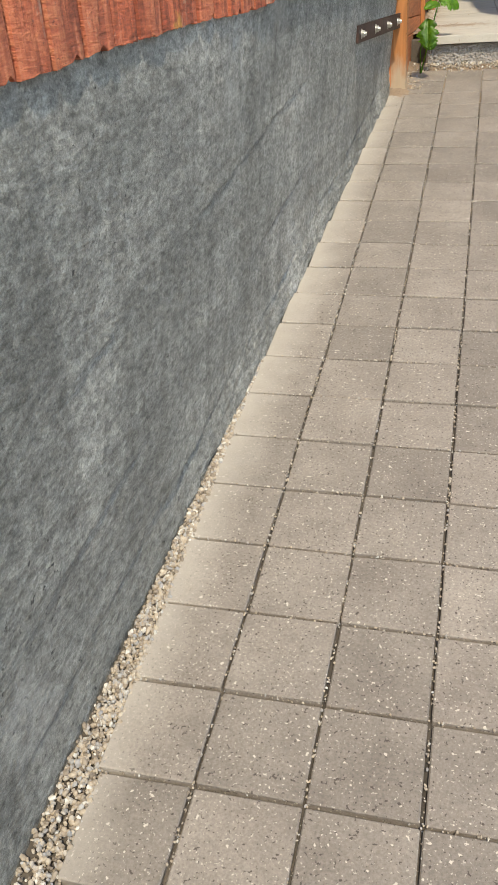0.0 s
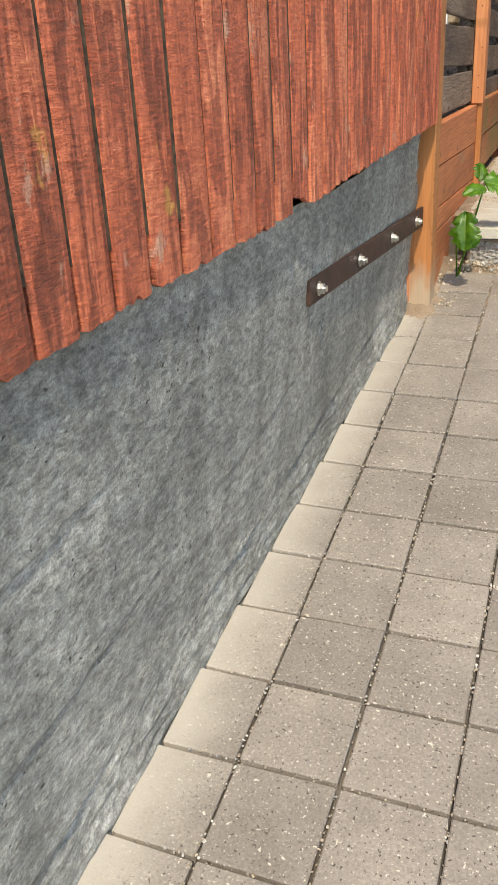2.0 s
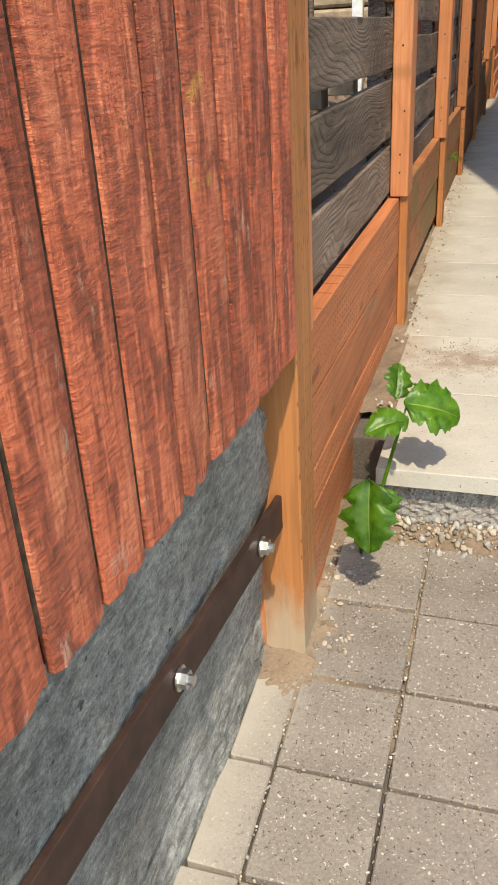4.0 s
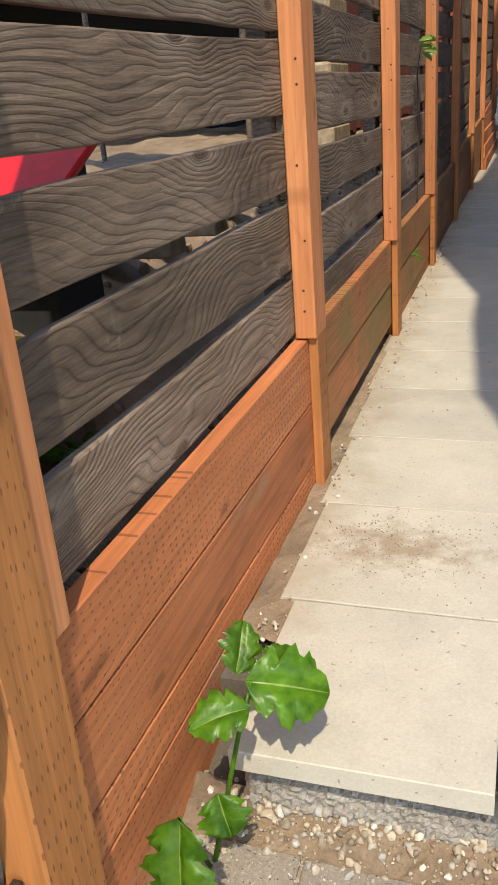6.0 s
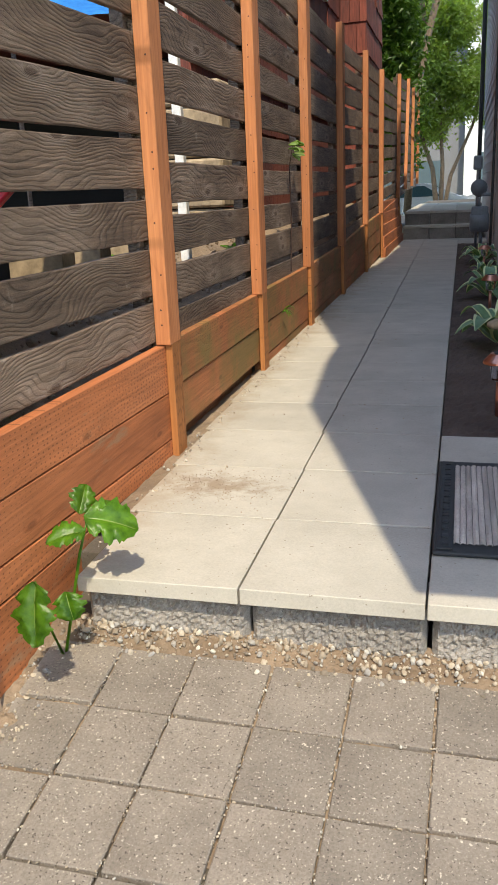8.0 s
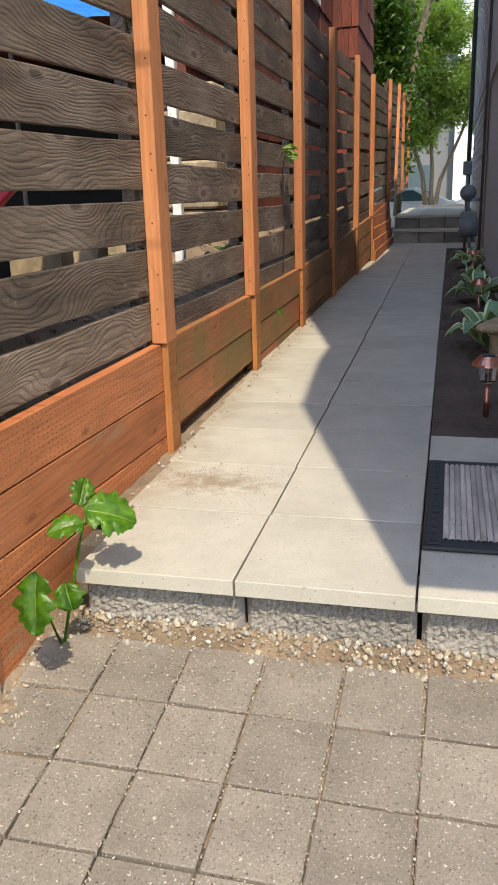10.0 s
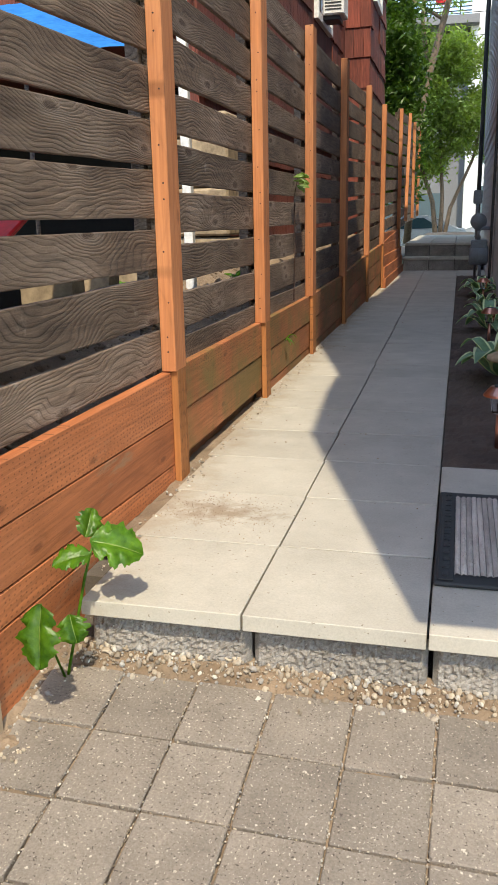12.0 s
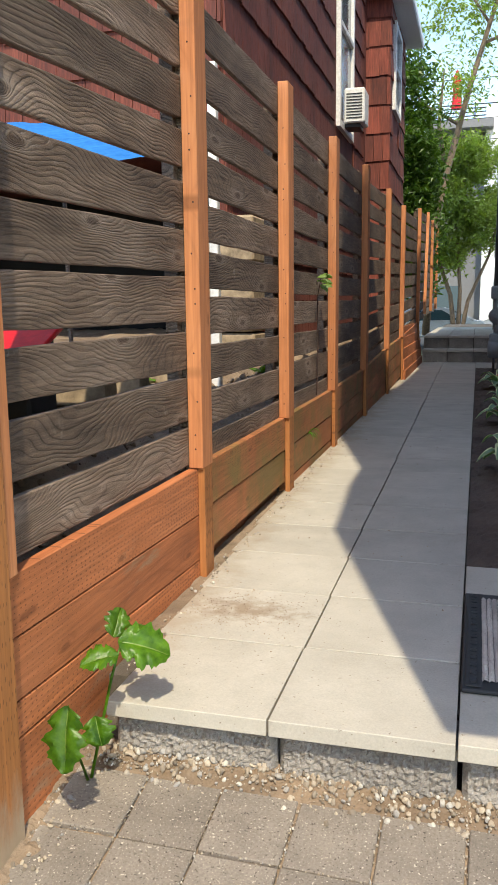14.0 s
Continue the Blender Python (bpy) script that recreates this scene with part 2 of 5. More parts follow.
def slab_mat():
    """Smooth pale cast slab: faint cloudy stains, dark specks, a spill of brown soil near the fence."""
    m = Mat("slab_concrete", 0.9)
    cloud, fine = m.noise(4.0, 6, 0.65), m.noise(160.0, 4, 0.7)
    c = m.ramp(cloud, [(0.3, (0.39, 0.365, 0.315)), (0.7, (0.50, 0.47, 0.41))])
    c = m.mix(0.3, c, m.ramp(fine, [(0.25, 0.3), (0.75, 0.7)]), "OVERLAY")
    speck = m.ramp(m.noise(85.0, 2, 0.4), [(0.245, 0.7), (0.275, 0.0)])
    c = m.mix(speck, c, (0.17, 0.13, 0.09))
    pos = m.nt.nodes.new("ShaderNodeSeparateXYZ")
    m.link(m.coords((1, 1, 1), False), pos.inputs[0])
    spot = m.nt.nodes.new("ShaderNodeVectorMath")
    spot.operation = "SUBTRACT"
    spot.inputs[1].default_value = (-0.13 * 1.0, 6.13 * 1.9, 0.0)
    flat = m.nt.nodes.new("ShaderNodeMapping")
    flat.inputs["Scale"].default_value = (1.0, 1.9, 0.0)
    m.link(m.tc.outputs["Object"], flat.inputs["Vector"])
    m.link(flat.outputs[0], spot.inputs[0])
    far_off = m.nt.nodes.new("ShaderNodeVectorMath")
    far_off.operation = "LENGTH"
    m.link(spot.outputs[0], far_off.inputs[0])
    d = m.add(far_off.outputs["Value"], m.noise(16.0, 7, 0.75), 0.75)
    c = m.mix(m.ramp(d, [(0.40, 0.75), (0.62, 0.0)]), c, (0.25, 0.18, 0.115))
    foot = m.add(pos.outputs["X"], m.noise(7.0, 6, 0.7), 0.45)
    rim = m.nt.nodes.new("ShaderNodeMath")
    rim.inputs[1].default_value = 0.32
    m.link(foot, rim.inputs[0])
    c = m.mix(m.ramp(rim.outputs[0], [(0.19, 0.65), (0.34, 0.0)]), c, (0.33, 0.265, 0.19))
    c = m.mix(1.0, c, m.vary(0.94, 1.05), "MULTIPLY")
    return m.colour(c).bump(fine, 0.15, 0.003).m


WALL_K_DUST = 0.045
PAVER = paver_mat()
SLAB = slab_mat()
BLOCK = concrete("split_face_concrete", (0.17, 0.155, 0.14), (0.33, 0.305, 0.275), ((0.5, 0.48, 0.44), (0.2, 0.19, 0.18)), bump=1.0, grain=0.9)
SAND = concrete("joint_sand", (0.04, 0.033, 0.026), (0.13, 0.11, 0.088), ((0.5, 0.45, 0.38), (0.2, 0.17, 0.14)), bump=0.8)
SOIL = concrete("dry_soil", (0.15, 0.105, 0.07), (0.36, 0.265, 0.18), ((0.3, 0.24, 0.17), (0.12, 0.09, 0.06)), bump=1.0)
BARK = concrete("dark_bed_soil", (0.06, 0.04, 0.032), (0.13, 0.092, 0.073), ((0.2, 0.15, 0.125), (0.02, 0.015, 0.012)), bump=1.0)
ASPHALT = concrete("asphalt", (0.04, 0.04, 0.042), (0.065, 0.065, 0.065))
GRASS = plain("far_ground", (0.09, 0.10, 0.05), 0.95)
RED = red_mat()
GROOVE = plain("dark_board_gap", (0.06, 0.04, 0.022), 0.95, 0, 60, 0.9)
STAIN = wood("orange_stained_post", (0.38, 0.135, 0.048), (0.52, 0.20, 0.08), (0.58, 0.25, 0.11), 14, 0.10, True, (0.88, 1.08), None, "z", 0.25, contrast=0.22, fibres=0.3)
STAINB = wood("red_brown_stained_board", (0.30, 0.095, 0.034), (0.47, 0.155, 0.056), (0.55, 0.205, 0.085), 14, 0.2, True, (0.8, 1.1), (0.36, 0.21, 0.12), "y", 0.35, contrast=0.25, incised=True, fibres=0.4)
STAINC = wood("bleached_corner_post", (0.26, 0.098, 0.028), (0.38, 0.145, 0.042), (0.45, 0.185, 0.06), 12, 0.12, True, (0.95, 1.0), None, "z", 0.35, contrast=0.25, bleach=(0.42, 0.36, 0.26), incised=True, fibres=0.3)
MOSSB = wood("mossy_stained_board", (0.27, 0.095, 0.034), (0.43, 0.155, 0.06), (0.49, 0.21, 0.095), 14, 0.2, True, (0.8, 1.1), None, "y", 0.35, (0.17, 0.15, 0.045), contrast=0.25, incised=True, fibres=0.4)
SLAT = slat_mat()
SHAKE = wood("red_shake", (0.11, 0.026, 0.018), (0.19, 0.042, 0.026), (0.27, 0.075, 0.045), 24, 0.2, False, (0.6, 1.3), None, "z", 0.6, contrast=0.4)
GREYS = plain("grey_shingle", (0.56, 0.57, 0.61), 0.8)
BLACK = plain("black_trim", (0.012, 0.012, 0.014), 0.5)
STEEL = plain("galvanised_steel", (0.62, 0.62, 0.60), 0.32, 1.0)
RUST = plain("brown_steel_plate", (0.052, 0.027, 0.02), 0.6, 0.3, 18.0, 0.5)
METER = plain("grey_meter_paint", (0.16, 0.19, 0.22), 0.5)
WHITE = plain("white_paint", (0.78, 0.78, 0.76), 0.5)
REDP = plain("red_plastic", (0.62, 0.012, 0.02), 0.35)
YELLOW = plain("yellow_bag", (0.65, 0.45, 0.03), 0.5)
TAN = plain("tan_stone", (0.33, 0.25, 0.16), 0.85, 0, 20, 0.4)
RUBBER = plain("black_rubber", (0.022, 0.024, 0.027), 0.6)
PILE = concrete("mat_pile", (0.30, 0.27, 0.25), (0.62, 0.56, 0.51), bump=1.0)
COPPER = plain("copper_metal", (0.62, 0.30, 0.22), 0.28, 1.0)
# near-black stands in for the deep shade inside the porch
PORCH_SHADE = plain("painted_porch_shade", (0.01, 0.01, 0.012), 0.9)
CAR = plain("silver_car_paint", (0.55, 0.58, 0.62), 0.25, 0.5)
CARGLASS = plain("car_glass", (0.03, 0.06, 0.07), 0.08)
TRUNK = plain("bark", (0.19, 0.135, 0.09), 0.9, 0, 25, 0.4)
STUCCO = plain("white_stucco", (0.72, 0.73, 0.74), 0.8)
GREYBLD = plain("grey_panel", (0.20, 0.20, 0.21), 0.7)
WINDOWG = plain("window_glass_dark", (0.10, 0.14, 0.16), 0.05)
UMBR = plain("red_cloth", (0.62, 0.02, 0.03), 0.8)


def leaf_mat(name, dark, light, trans=0.35, tint=(1.6, 1.7, 0.6)):
    m = Mat(name, 0.38)
    n = m.noise(30.0, 3)
    c = m.ramp(n, [(0.3, dark), (0.7, light)])
    c = m.mix(1.0, c, m.vary(0.8, 1.25), "MULTIPLY")
    g = m.nt.nodes.new("ShaderNodeNewGeometry")
    c = m.mix(1.0, c, m.ramp(g.outputs["Random Per Island"], [(0.0, 0.65), (1.0, 1.3)]), "MULTIPLY")
    m.colour(c)
    m.bump(n, 0.5, 0.004)
    tr = m.nt.nodes.new("ShaderNodeBsdfTranslucent")
    m.link(m.mix(1.0, c, tint, "MULTIPLY"), tr.inputs[0])
    mx = m.nt.nodes.new("ShaderNodeMixShader")
    mx.inputs[0].default_value = trans
    m.link(m.b.outputs[0], mx.inputs[1])
    m.link(tr.outputs[0], mx.inputs[2])
    m.link(mx.outputs[0], m.nt.nodes["Material Output"].inputs[0])
    return m.m


BLUE = leaf_mat("blue_tarp", (0.03, 0.2, 0.6), (0.05, 0.27, 0.72), 0.7, (1, 1, 1))
LEAF = leaf_mat("glossy_leaf", (0.04, 0.125, 0.008), (0.14, 0.31, 0.02), 0.45)
VEIN = leaf_mat("pale_vein", (0.20, 0.32, 0.08), (0.26, 0.38, 0.1))
HOSTA = leaf_mat("hosta_leaf", (0.12, 0.23, 0.12), (0.20, 0.34, 0.19), 0.2)
HEDGE = leaf_mat("hosta_margin", (0.60, 0.64, 0.36), (0.7, 0.74, 0.45), 0.2)
TREELEAF = leaf_mat("tree_leaf", (0.13, 0.19, 0.045), (0.24, 0.32, 0.09), 0.5)
DARKLEAF = leaf_mat("dark_tree_leaf", (0.05, 0.11, 0.015), (0.11, 0.20, 0.035), 0.4)
PEBBLE = Mat("pebbles", 0.8)
_g = PEBBLE.nt.nodes.new("ShaderNodeNewGeometry")
PEBBLE.colour(PEBBLE.ramp(_g.outputs["Random Per Island"], [(0.0, (0.16, 0.13, 0.10)), (0.3, (0.34, 0.28, 0.21)), (0.6, (0.45, 0.38, 0.29)), (0.85, (0.28, 0.27, 0.26)), (1.0, (0.62, 0.58, 0.5))]))
PEBBLE = PEBBLE.m


def foundation_mat():
    """Old board-formed concrete: sandy, pitted, with runs below the siding and pale scuffed patches."""
    m = Mat("foundation_concrete", 0.62)
    big = m.noise(2.2, 6, 0.7, (1, 0.7, 1))
    streak = m.noise(7.0, 5, 0.65, (1, 1.6, 0.12))
    fine = m.noise(210.0, 4, 0.75)
    sand = m.noise(75.0, 5, 0.75, (1, 0.5, 1))
    chip = m.noise(20.0, 6, 0.7, (1, 0.55, 1))
    band = m.noise(5.0, 6, 0.7, (1, 0.15, 3.2))
    c = m.ramp(big, [(0.3, (0.16, 0.162, 0.15)), (0.52, (0.265, 0.264, 0.243)), (0.72, (0.42, 0.41, 0.375))])
    c = m.mix(0.4, c, m.ramp(streak, [(0.35, 0.24), (0.68, 0.76)]), "OVERLAY")
    c = m.mix(0.45, c, m.ramp(band, [(0.35, 0.28), (0.7, 0.72)]), "OVERLAY")
    c = m.mix(0.15, c, m.ramp(chip, [(0.38, 0.15), (0.62, 0.76)]), "OVERLAY")
    c = m.mix(0.7, c, m.ramp(sand, [(0.36, 0.15), (0.64, 0.8)]), "OVERLAY")
    c = m.mix(0.6, c, m.ramp(fine, [(0.34, 0.18), (0.66, 0.8)]), "OVERLAY")
    crowd = m.noise(3.0, 4, 0.6)
    pit = m.ramp(m.add(m.noise(62.0, 4, 0.6), crowd, -0.28), [(0.145, 0.95), (0.185, 0.0)])
    c = m.mix(pit, c, (0.04, 0.042, 0.042))
    pale = m.ramp(m.noise(1.7, 6, 0.75, (1, 1, 0.7)), [(0.58, 0.0), (0.72, 0.55)])
    c = m.mix(pale, c, (0.56, 0.55, 0.52))
    h = m.add(m.add(m.add(sand, chip, 0.4), fine, 0.6), pit, -1.2)
    return m.colour(c).bump(h, 0.9, 0.006).m


FOUND = foundation_mat()


# ---- building helpers ----
def hexa(bm, c, bevel=0.0):
    """A box from eight corners: bottom four anticlockwise, then the top four."""
    v = [bm.verts.new(p) for p in c]
    made = [bm.faces.new([v[i] for i in f]) for f in ((3, 2, 1, 0), (4, 5, 6, 7), (0, 1, 5, 4), (1, 2, 6, 5), (2, 3, 7, 6), (3, 0, 4, 7))]
    if bevel:
        bmesh.ops.bevel(bm, geom=list({e for f in made for e in f.edges}), offset=bevel, segments=1, affect="EDGES")
    return bm


def box(x0, x1, y0, y1, z0, z1, bevel=0.0, bm=None):
    return hexa(bm or bmesh.new(), [(x0, y0, z0), (x1, y0, z0), (x1, y1, z0), (x0, y1, z0), (x0, y0, z1), (x1, y0, z1), (x1, y1, z1), (x0, y1, z1)], bevel)


def tube(points, radii, n=10, bm=None, cap=True):
    """A round tube through points with a radius at each."""
    bm = bm or bmesh.new()
    pts = [Vector(p) for p in points]
    rings = []
    for i, p in enumerate(pts):
        d = (pts[min(i + 1, len(pts) - 1)] - pts[max(i - 1, 0)]).normalized()
        a = d.cross(Vector((0.31, 0.2, 0.93))).normalized() if abs(d.z) < 0.9 else d.cross(Vector((1, 0, 0))).normalized()
        b = d.cross(a)
        r = radii[i] if isinstance(radii, (list, tuple)) else radii
        rings.append([bm.verts.new(p + (a * math.cos(k * math.tau / n) + b * math.sin(k * math.tau / n)) * r) for k in range(n)])
    for r0, r1 in zip(rings, rings[1:]):
        for k in range(n):
            bm.faces.new((r0[k], r0[(k + 1) % n], r1[(k + 1) % n], r1[k]))
    if cap:
        bm.faces.new(rings[0][::-1])
        bm.faces.new(rings[-1])
    return bm


def mesh_of(name, bm, mat):
    bmesh.ops.recalc_face_normals(bm, faces=bm.faces[:])
    me = bpy.data.meshes.new(name)
    bm.to_mesh(me)
    bm.free()
    for one in mat if isinstance(mat, (list, tuple)) else [mat]:
        me.materials.append(one)
    return me


def part(name, bm, mat, parent=None, label=""):
    ob = new(name, mesh_of(name, bm, mat))
    ob.parent = parent
    return tagged(ob, label) if label else ob


def smooth(ob):
    ob.data.polygons.foreach_set("use_smooth", [True] * len(ob.data.polygons))
    return ob


def thing(name, label, category, at=(0, 0, 0), group="", kind=""):
    ob = new(name)
    ob.location = at
    ob.empty_display_size = 0.1
    return tagged(ob, label, category, group, kind)


def raw(name, verts, faces, mat, parent=None):
    me = bpy.data.meshes.new(name)
    me.from_pydata([tuple(v) for v in verts], [], faces)
    me.materials.append(mat)
    ob = new(name, me)
    ob.parent = parent
    return ob


def grid(name, us, vs, place, mat, parent=None):
    verts = [place(u, v) for v in vs for u in us]
    n = len(us)
    faces = [(j * n + i, j * n + i + 1, (j + 1) * n + i + 1, (j + 1) * n + i) for j in range(len(vs) - 1) for i in range(n - 1)]
    return raw(name, verts, faces, mat, parent)


ICO = [Vector(p).normalized() for p in ((0, 0, 1), (0.9, 0, 0.45), (0.28, 0.85, 0.45), (-0.72, 0.53, 0.45), (-0.72, -0.53, 0.45), (0.28, -0.85, 0.45), (0.72, 0.53, -0.45), (-0.28, 0.85, -0.45), (-0.9, 0, -0.45), (-0.28, -0.85, -0.45), (0.72, -0.53, -0.45), (0, 0, -1))]
ICOF = ((0, 1, 2), (0, 2, 3), (0, 3, 4), (0, 4, 5), (0, 5, 1), (1, 6, 2), (2, 7, 3), (3, 8, 4), (4, 9, 5), (5, 10, 1), (6, 7, 2), (7, 8, 3), (8, 9, 4), (9, 10, 5), (10, 6, 1), (11, 7, 6), (11, 8, 7), (11, 9, 8), (11, 10, 9), (11, 6, 10))


def pebbles(name, spots, mat, label, category, parent=None):
    """Many small stones as one object. spots: (x, y, z, size)."""
    rng = random.Random(len(spots))
    verts, faces = [], []
    for x, y, z, s in spots:
        o = len(verts)
        turn = Euler((rng.uniform(0, 6), rng.uniform(0, 6), rng.uniform(0, 6))).to_matrix()
        sc = Vector((s * rng.uniform(0.7, 1.3), s * rng.uniform(0.6, 1.0), s * rng.uniform(0.5, 0.8)))
        for p in ICO:
            q = turn @ Vector((p.x * sc.x, p.y * sc.y, p.z * sc.z)) * rng.uniform(0.85, 1.15)
            verts.append((x + q.x, y + q.y, z + q.z))
        faces += [tuple(i + o for i in f) for f in ICOF]
    ob = raw(name, verts, faces, mat, parent)
    return tagged(ob, label, category, "", "stuff")


def fbm(x, y, z=0.0, n=4):
    return noise.fractal(Vector((x, y, z)), 1.0, 2.0, n)


# ---- plan ----
def drive_z(x, y):
    """Height of the sloping paved drive."""
    return -0.208 + 0.1477 * y - 0.0158 * x


WALL_X0, WALL_K, WALL_LEAN = -0.712, 0.0525, 0.10
CORNER_Y = 4.985          # end of the red building, at the corner post
SLAB_Z = 0.77             # top of the level path
FRONT_Y = 5.40            # nose of its first slabs
PITCH = 0.466             # slab to slab
FENCE_X = -0.405          # outer face of the slats
STEP_Y = 18.8


def wall_x(y, z):
    return WALL_X0 + WALL_K * y + min(0.09, WALL_LEAN * max(0.0, z - drive_z(-0.5, y) - 0.1))


# ground of the whole neighbourhood
ground = grid("ground", [-150, -40, -8, 8, 40, 150], [-60, -20, 24, 60, 400], lambda u, v: (u, v, -0.9 if v < 10 else 0.24), GRASS)
tagged(ground, "rough green and brown ground reaching the horizon", "ground", "", "structure")

# sand bed below the drive
bed = grid("paving_bed", np.linspace(-0.85, 3.4, 40).tolist(), np.linspace(-3.0, 5.7, 80).tolist(), lambda u, v: (u, v, drive_z(u, v) - 0.017 + 0.004 * fbm(u * 9, v * 9)), SAND)
tagged(bed, "sandy bed with grit showing between pavers", "paving bed", "", "structure")


# ---- foundation and red siding ----
def foundation():
    ys = np.linspace(-2.6, CORNER_Y, 520).tolist()
    zs = np.linspace(0.0, 1.0, 84).tolist()
    seams = (0.13, 0.36, 0.66)

    def place(u, v):
        lo, hi = drive_z(-0.6, u) - 0.06, 1.155 - 0.01 * fbm(u * 3, 7.7) + 0.046 * min(1.0, max(0.0, (u - 4.0) / 0.8))
        z = lo + (hi - lo) * v
        x = wall_x(u, z)
        x += 0.004 * fbm(u * 1.6, z * 2.0, 3) + 0.0018 * fbm(u * 9, z * 11, 1) + 0.0008 * fbm(u * 40, z * 42, 5)
        above = z - drive_z(-0.6, u)
        for k, s in enumerate(seams):
            d = above - s - 0.018 * fbm(u * 2.6, k * 3.3) + 0.012 * math.sin(u * 0.6 + k * 2.1)
            x += 0.0035 * math.tanh(d / 0.004) * math.exp(-abs(d) / 0.03) * (2.4 if k < 1 else 1.0) * min(1.0, max(0.0, 0.35 + 1.6 * fbm(u * 2.2, k * 9.1)))
        foot = max(0.0, 0.16 - above)
        x += (0.010 * foot / 0.16 * (1 + fbm(u * 5, z * 30, 9)) + 0.004 * fbm(u * 16, z * 50, 12) * min(1.0, foot / 0.05)) * min(1.0, max(0.2, u - 1.2))
        end = max(0.0, u - (CORNER_Y - 0.10)) / 0.10
        rough = max(0.0, (z - 0.98) / 0.17)
        x -= 0.035 * end * rough * (1 + 0.6 * fbm(u * 20, z * 20))
        return (x, u, z)

    w = grid("wall_foundation", ys, zs, place, FOUND)
    tagged(w, "rough grey board-formed concrete foundation wall", "foundation wall", "", "structure")
    body = part("wall_core", box(-3.6, -0.86, -2.6, CORNER_Y - 0.03, -0.9, 1.10), FOUND, w)
    edge = bmesh.new()
    ya, yb = CORNER_Y - 0.5, CORNER_Y - 0.004
    hexa(edge, [(-0.86, ya, 0.3), (wall_x(ya, 0.5) - 0.03, ya, 0.3), (wall_x(yb, 0.5) - 0.012, yb, 0.3), (-0.86, yb, 0.3),
                (-0.86, ya, 1.10), (wall_x(ya, 1.1) - 0.03, ya, 1.10), (wall_x(yb, 1.1) - 0.05, yb, 1.10), (-0.86, yb, 1.10)])
    part("wall_end", edge, FOUND, w)
    return w


foundation()


def siding_bottom(y):
    return 1.093 + 0.0158 * (y - 0.8) + 0.02 * min(1.5, max(0.0, (y - 2.0) / 1.4)) + 0.003 * math.sin(y * 5.0) + 0.032 * min(1.0, max(0.0, (y - 4.0) / 0.8))


siding = thing("wall_siding", "weathered red-painted vertical board siding with ragged lower edge", "siding", (0, 0, 0), "", "structure")
SIDING_TOP = 2.55


def side_x(y):
    return WALL_X0 + WALL_K * y + 0.101


_b = bmesh.new()
hexa(_b, [(-3.6, -2.6, 1.17), (side_x(-2.6) - 0.007, -2.6, 1.17), (side_x(CORNER_Y) - 0.007, CORNER_Y - 0.012, 1.246), (-3.6, CORNER_Y - 0.012, 1.246),
          (-3.6, -2.6, SIDING_TOP), (side_x(-2.6) - 0.007, -2.6, SIDING_TOP), (side_x(CORNER_Y) - 0.007, CORNER_Y - 0.012, SIDING_TOP), (-3.6, CORNER_Y - 0.012, SIDING_TOP)])
part("backing", _b, GROOVE, siding)
part("roof_edge", box(-3.8, -0.75, -2.8, CORNER_Y - 0.1, SIDING_TOP + 0.004, SIDING_TOP + 0.09, 0.01), RED, siding)


def siding_board(y0, y1, rng):
    """One upright board; its foot is ragged, and it sits a little proud or tilted."""
    n = 6
    d, tilt = rng.uniform(-0.002, 0.002), rng.uniform(-0.0015, 0.0015)
    foot = rng.uniform(-0.0025, 0.0025)
    bm = bmesh.new()
    top, cols = SIDING_TOP, []
    broken = 3.52 < (y0 + y1) / 2 < 3.58
    for i in range(n + 1):
        f = i / n
        y = y0 + (y1 - y0) * f
        z = siding_bottom(y) + foot + rng.uniform(-0.0025, 0.0025) + (0.028 * (1 - f) if broken else 0) + (0.01 if rng.random() < 0.08 else 0)
        x = side_x(y) + d + tilt * (2 * f - 1)
        cols.append([bm.verts.new(p) for p in ((x - 0.012, y, z), (x - 0.003 * (i in (0, n)), y, z), (x - 0.003 * (i in (0, n)), y, top), (x - 0.015, y, top))])
    for a, b in zip(cols, cols[1:]):
        for k in range(4):
            bm.faces.new((a[k], b[k], b[(k + 1) % 4], a[(k + 1) % 4]))
    bm.faces.new(cols[0][::-1])
    bm.faces.new(cols[-1])
    return part("board", bm, RED, siding)


_rng = random.Random(5)
_y = -2.6
while _y < CORNER_Y - 0.06:
    _w = _rng.uniform(0.093, 0.104)
    siding_board(_y + 0.0056, min(_y + _w, CORNER_Y) - 0.0056, _rng)
    _y += _w


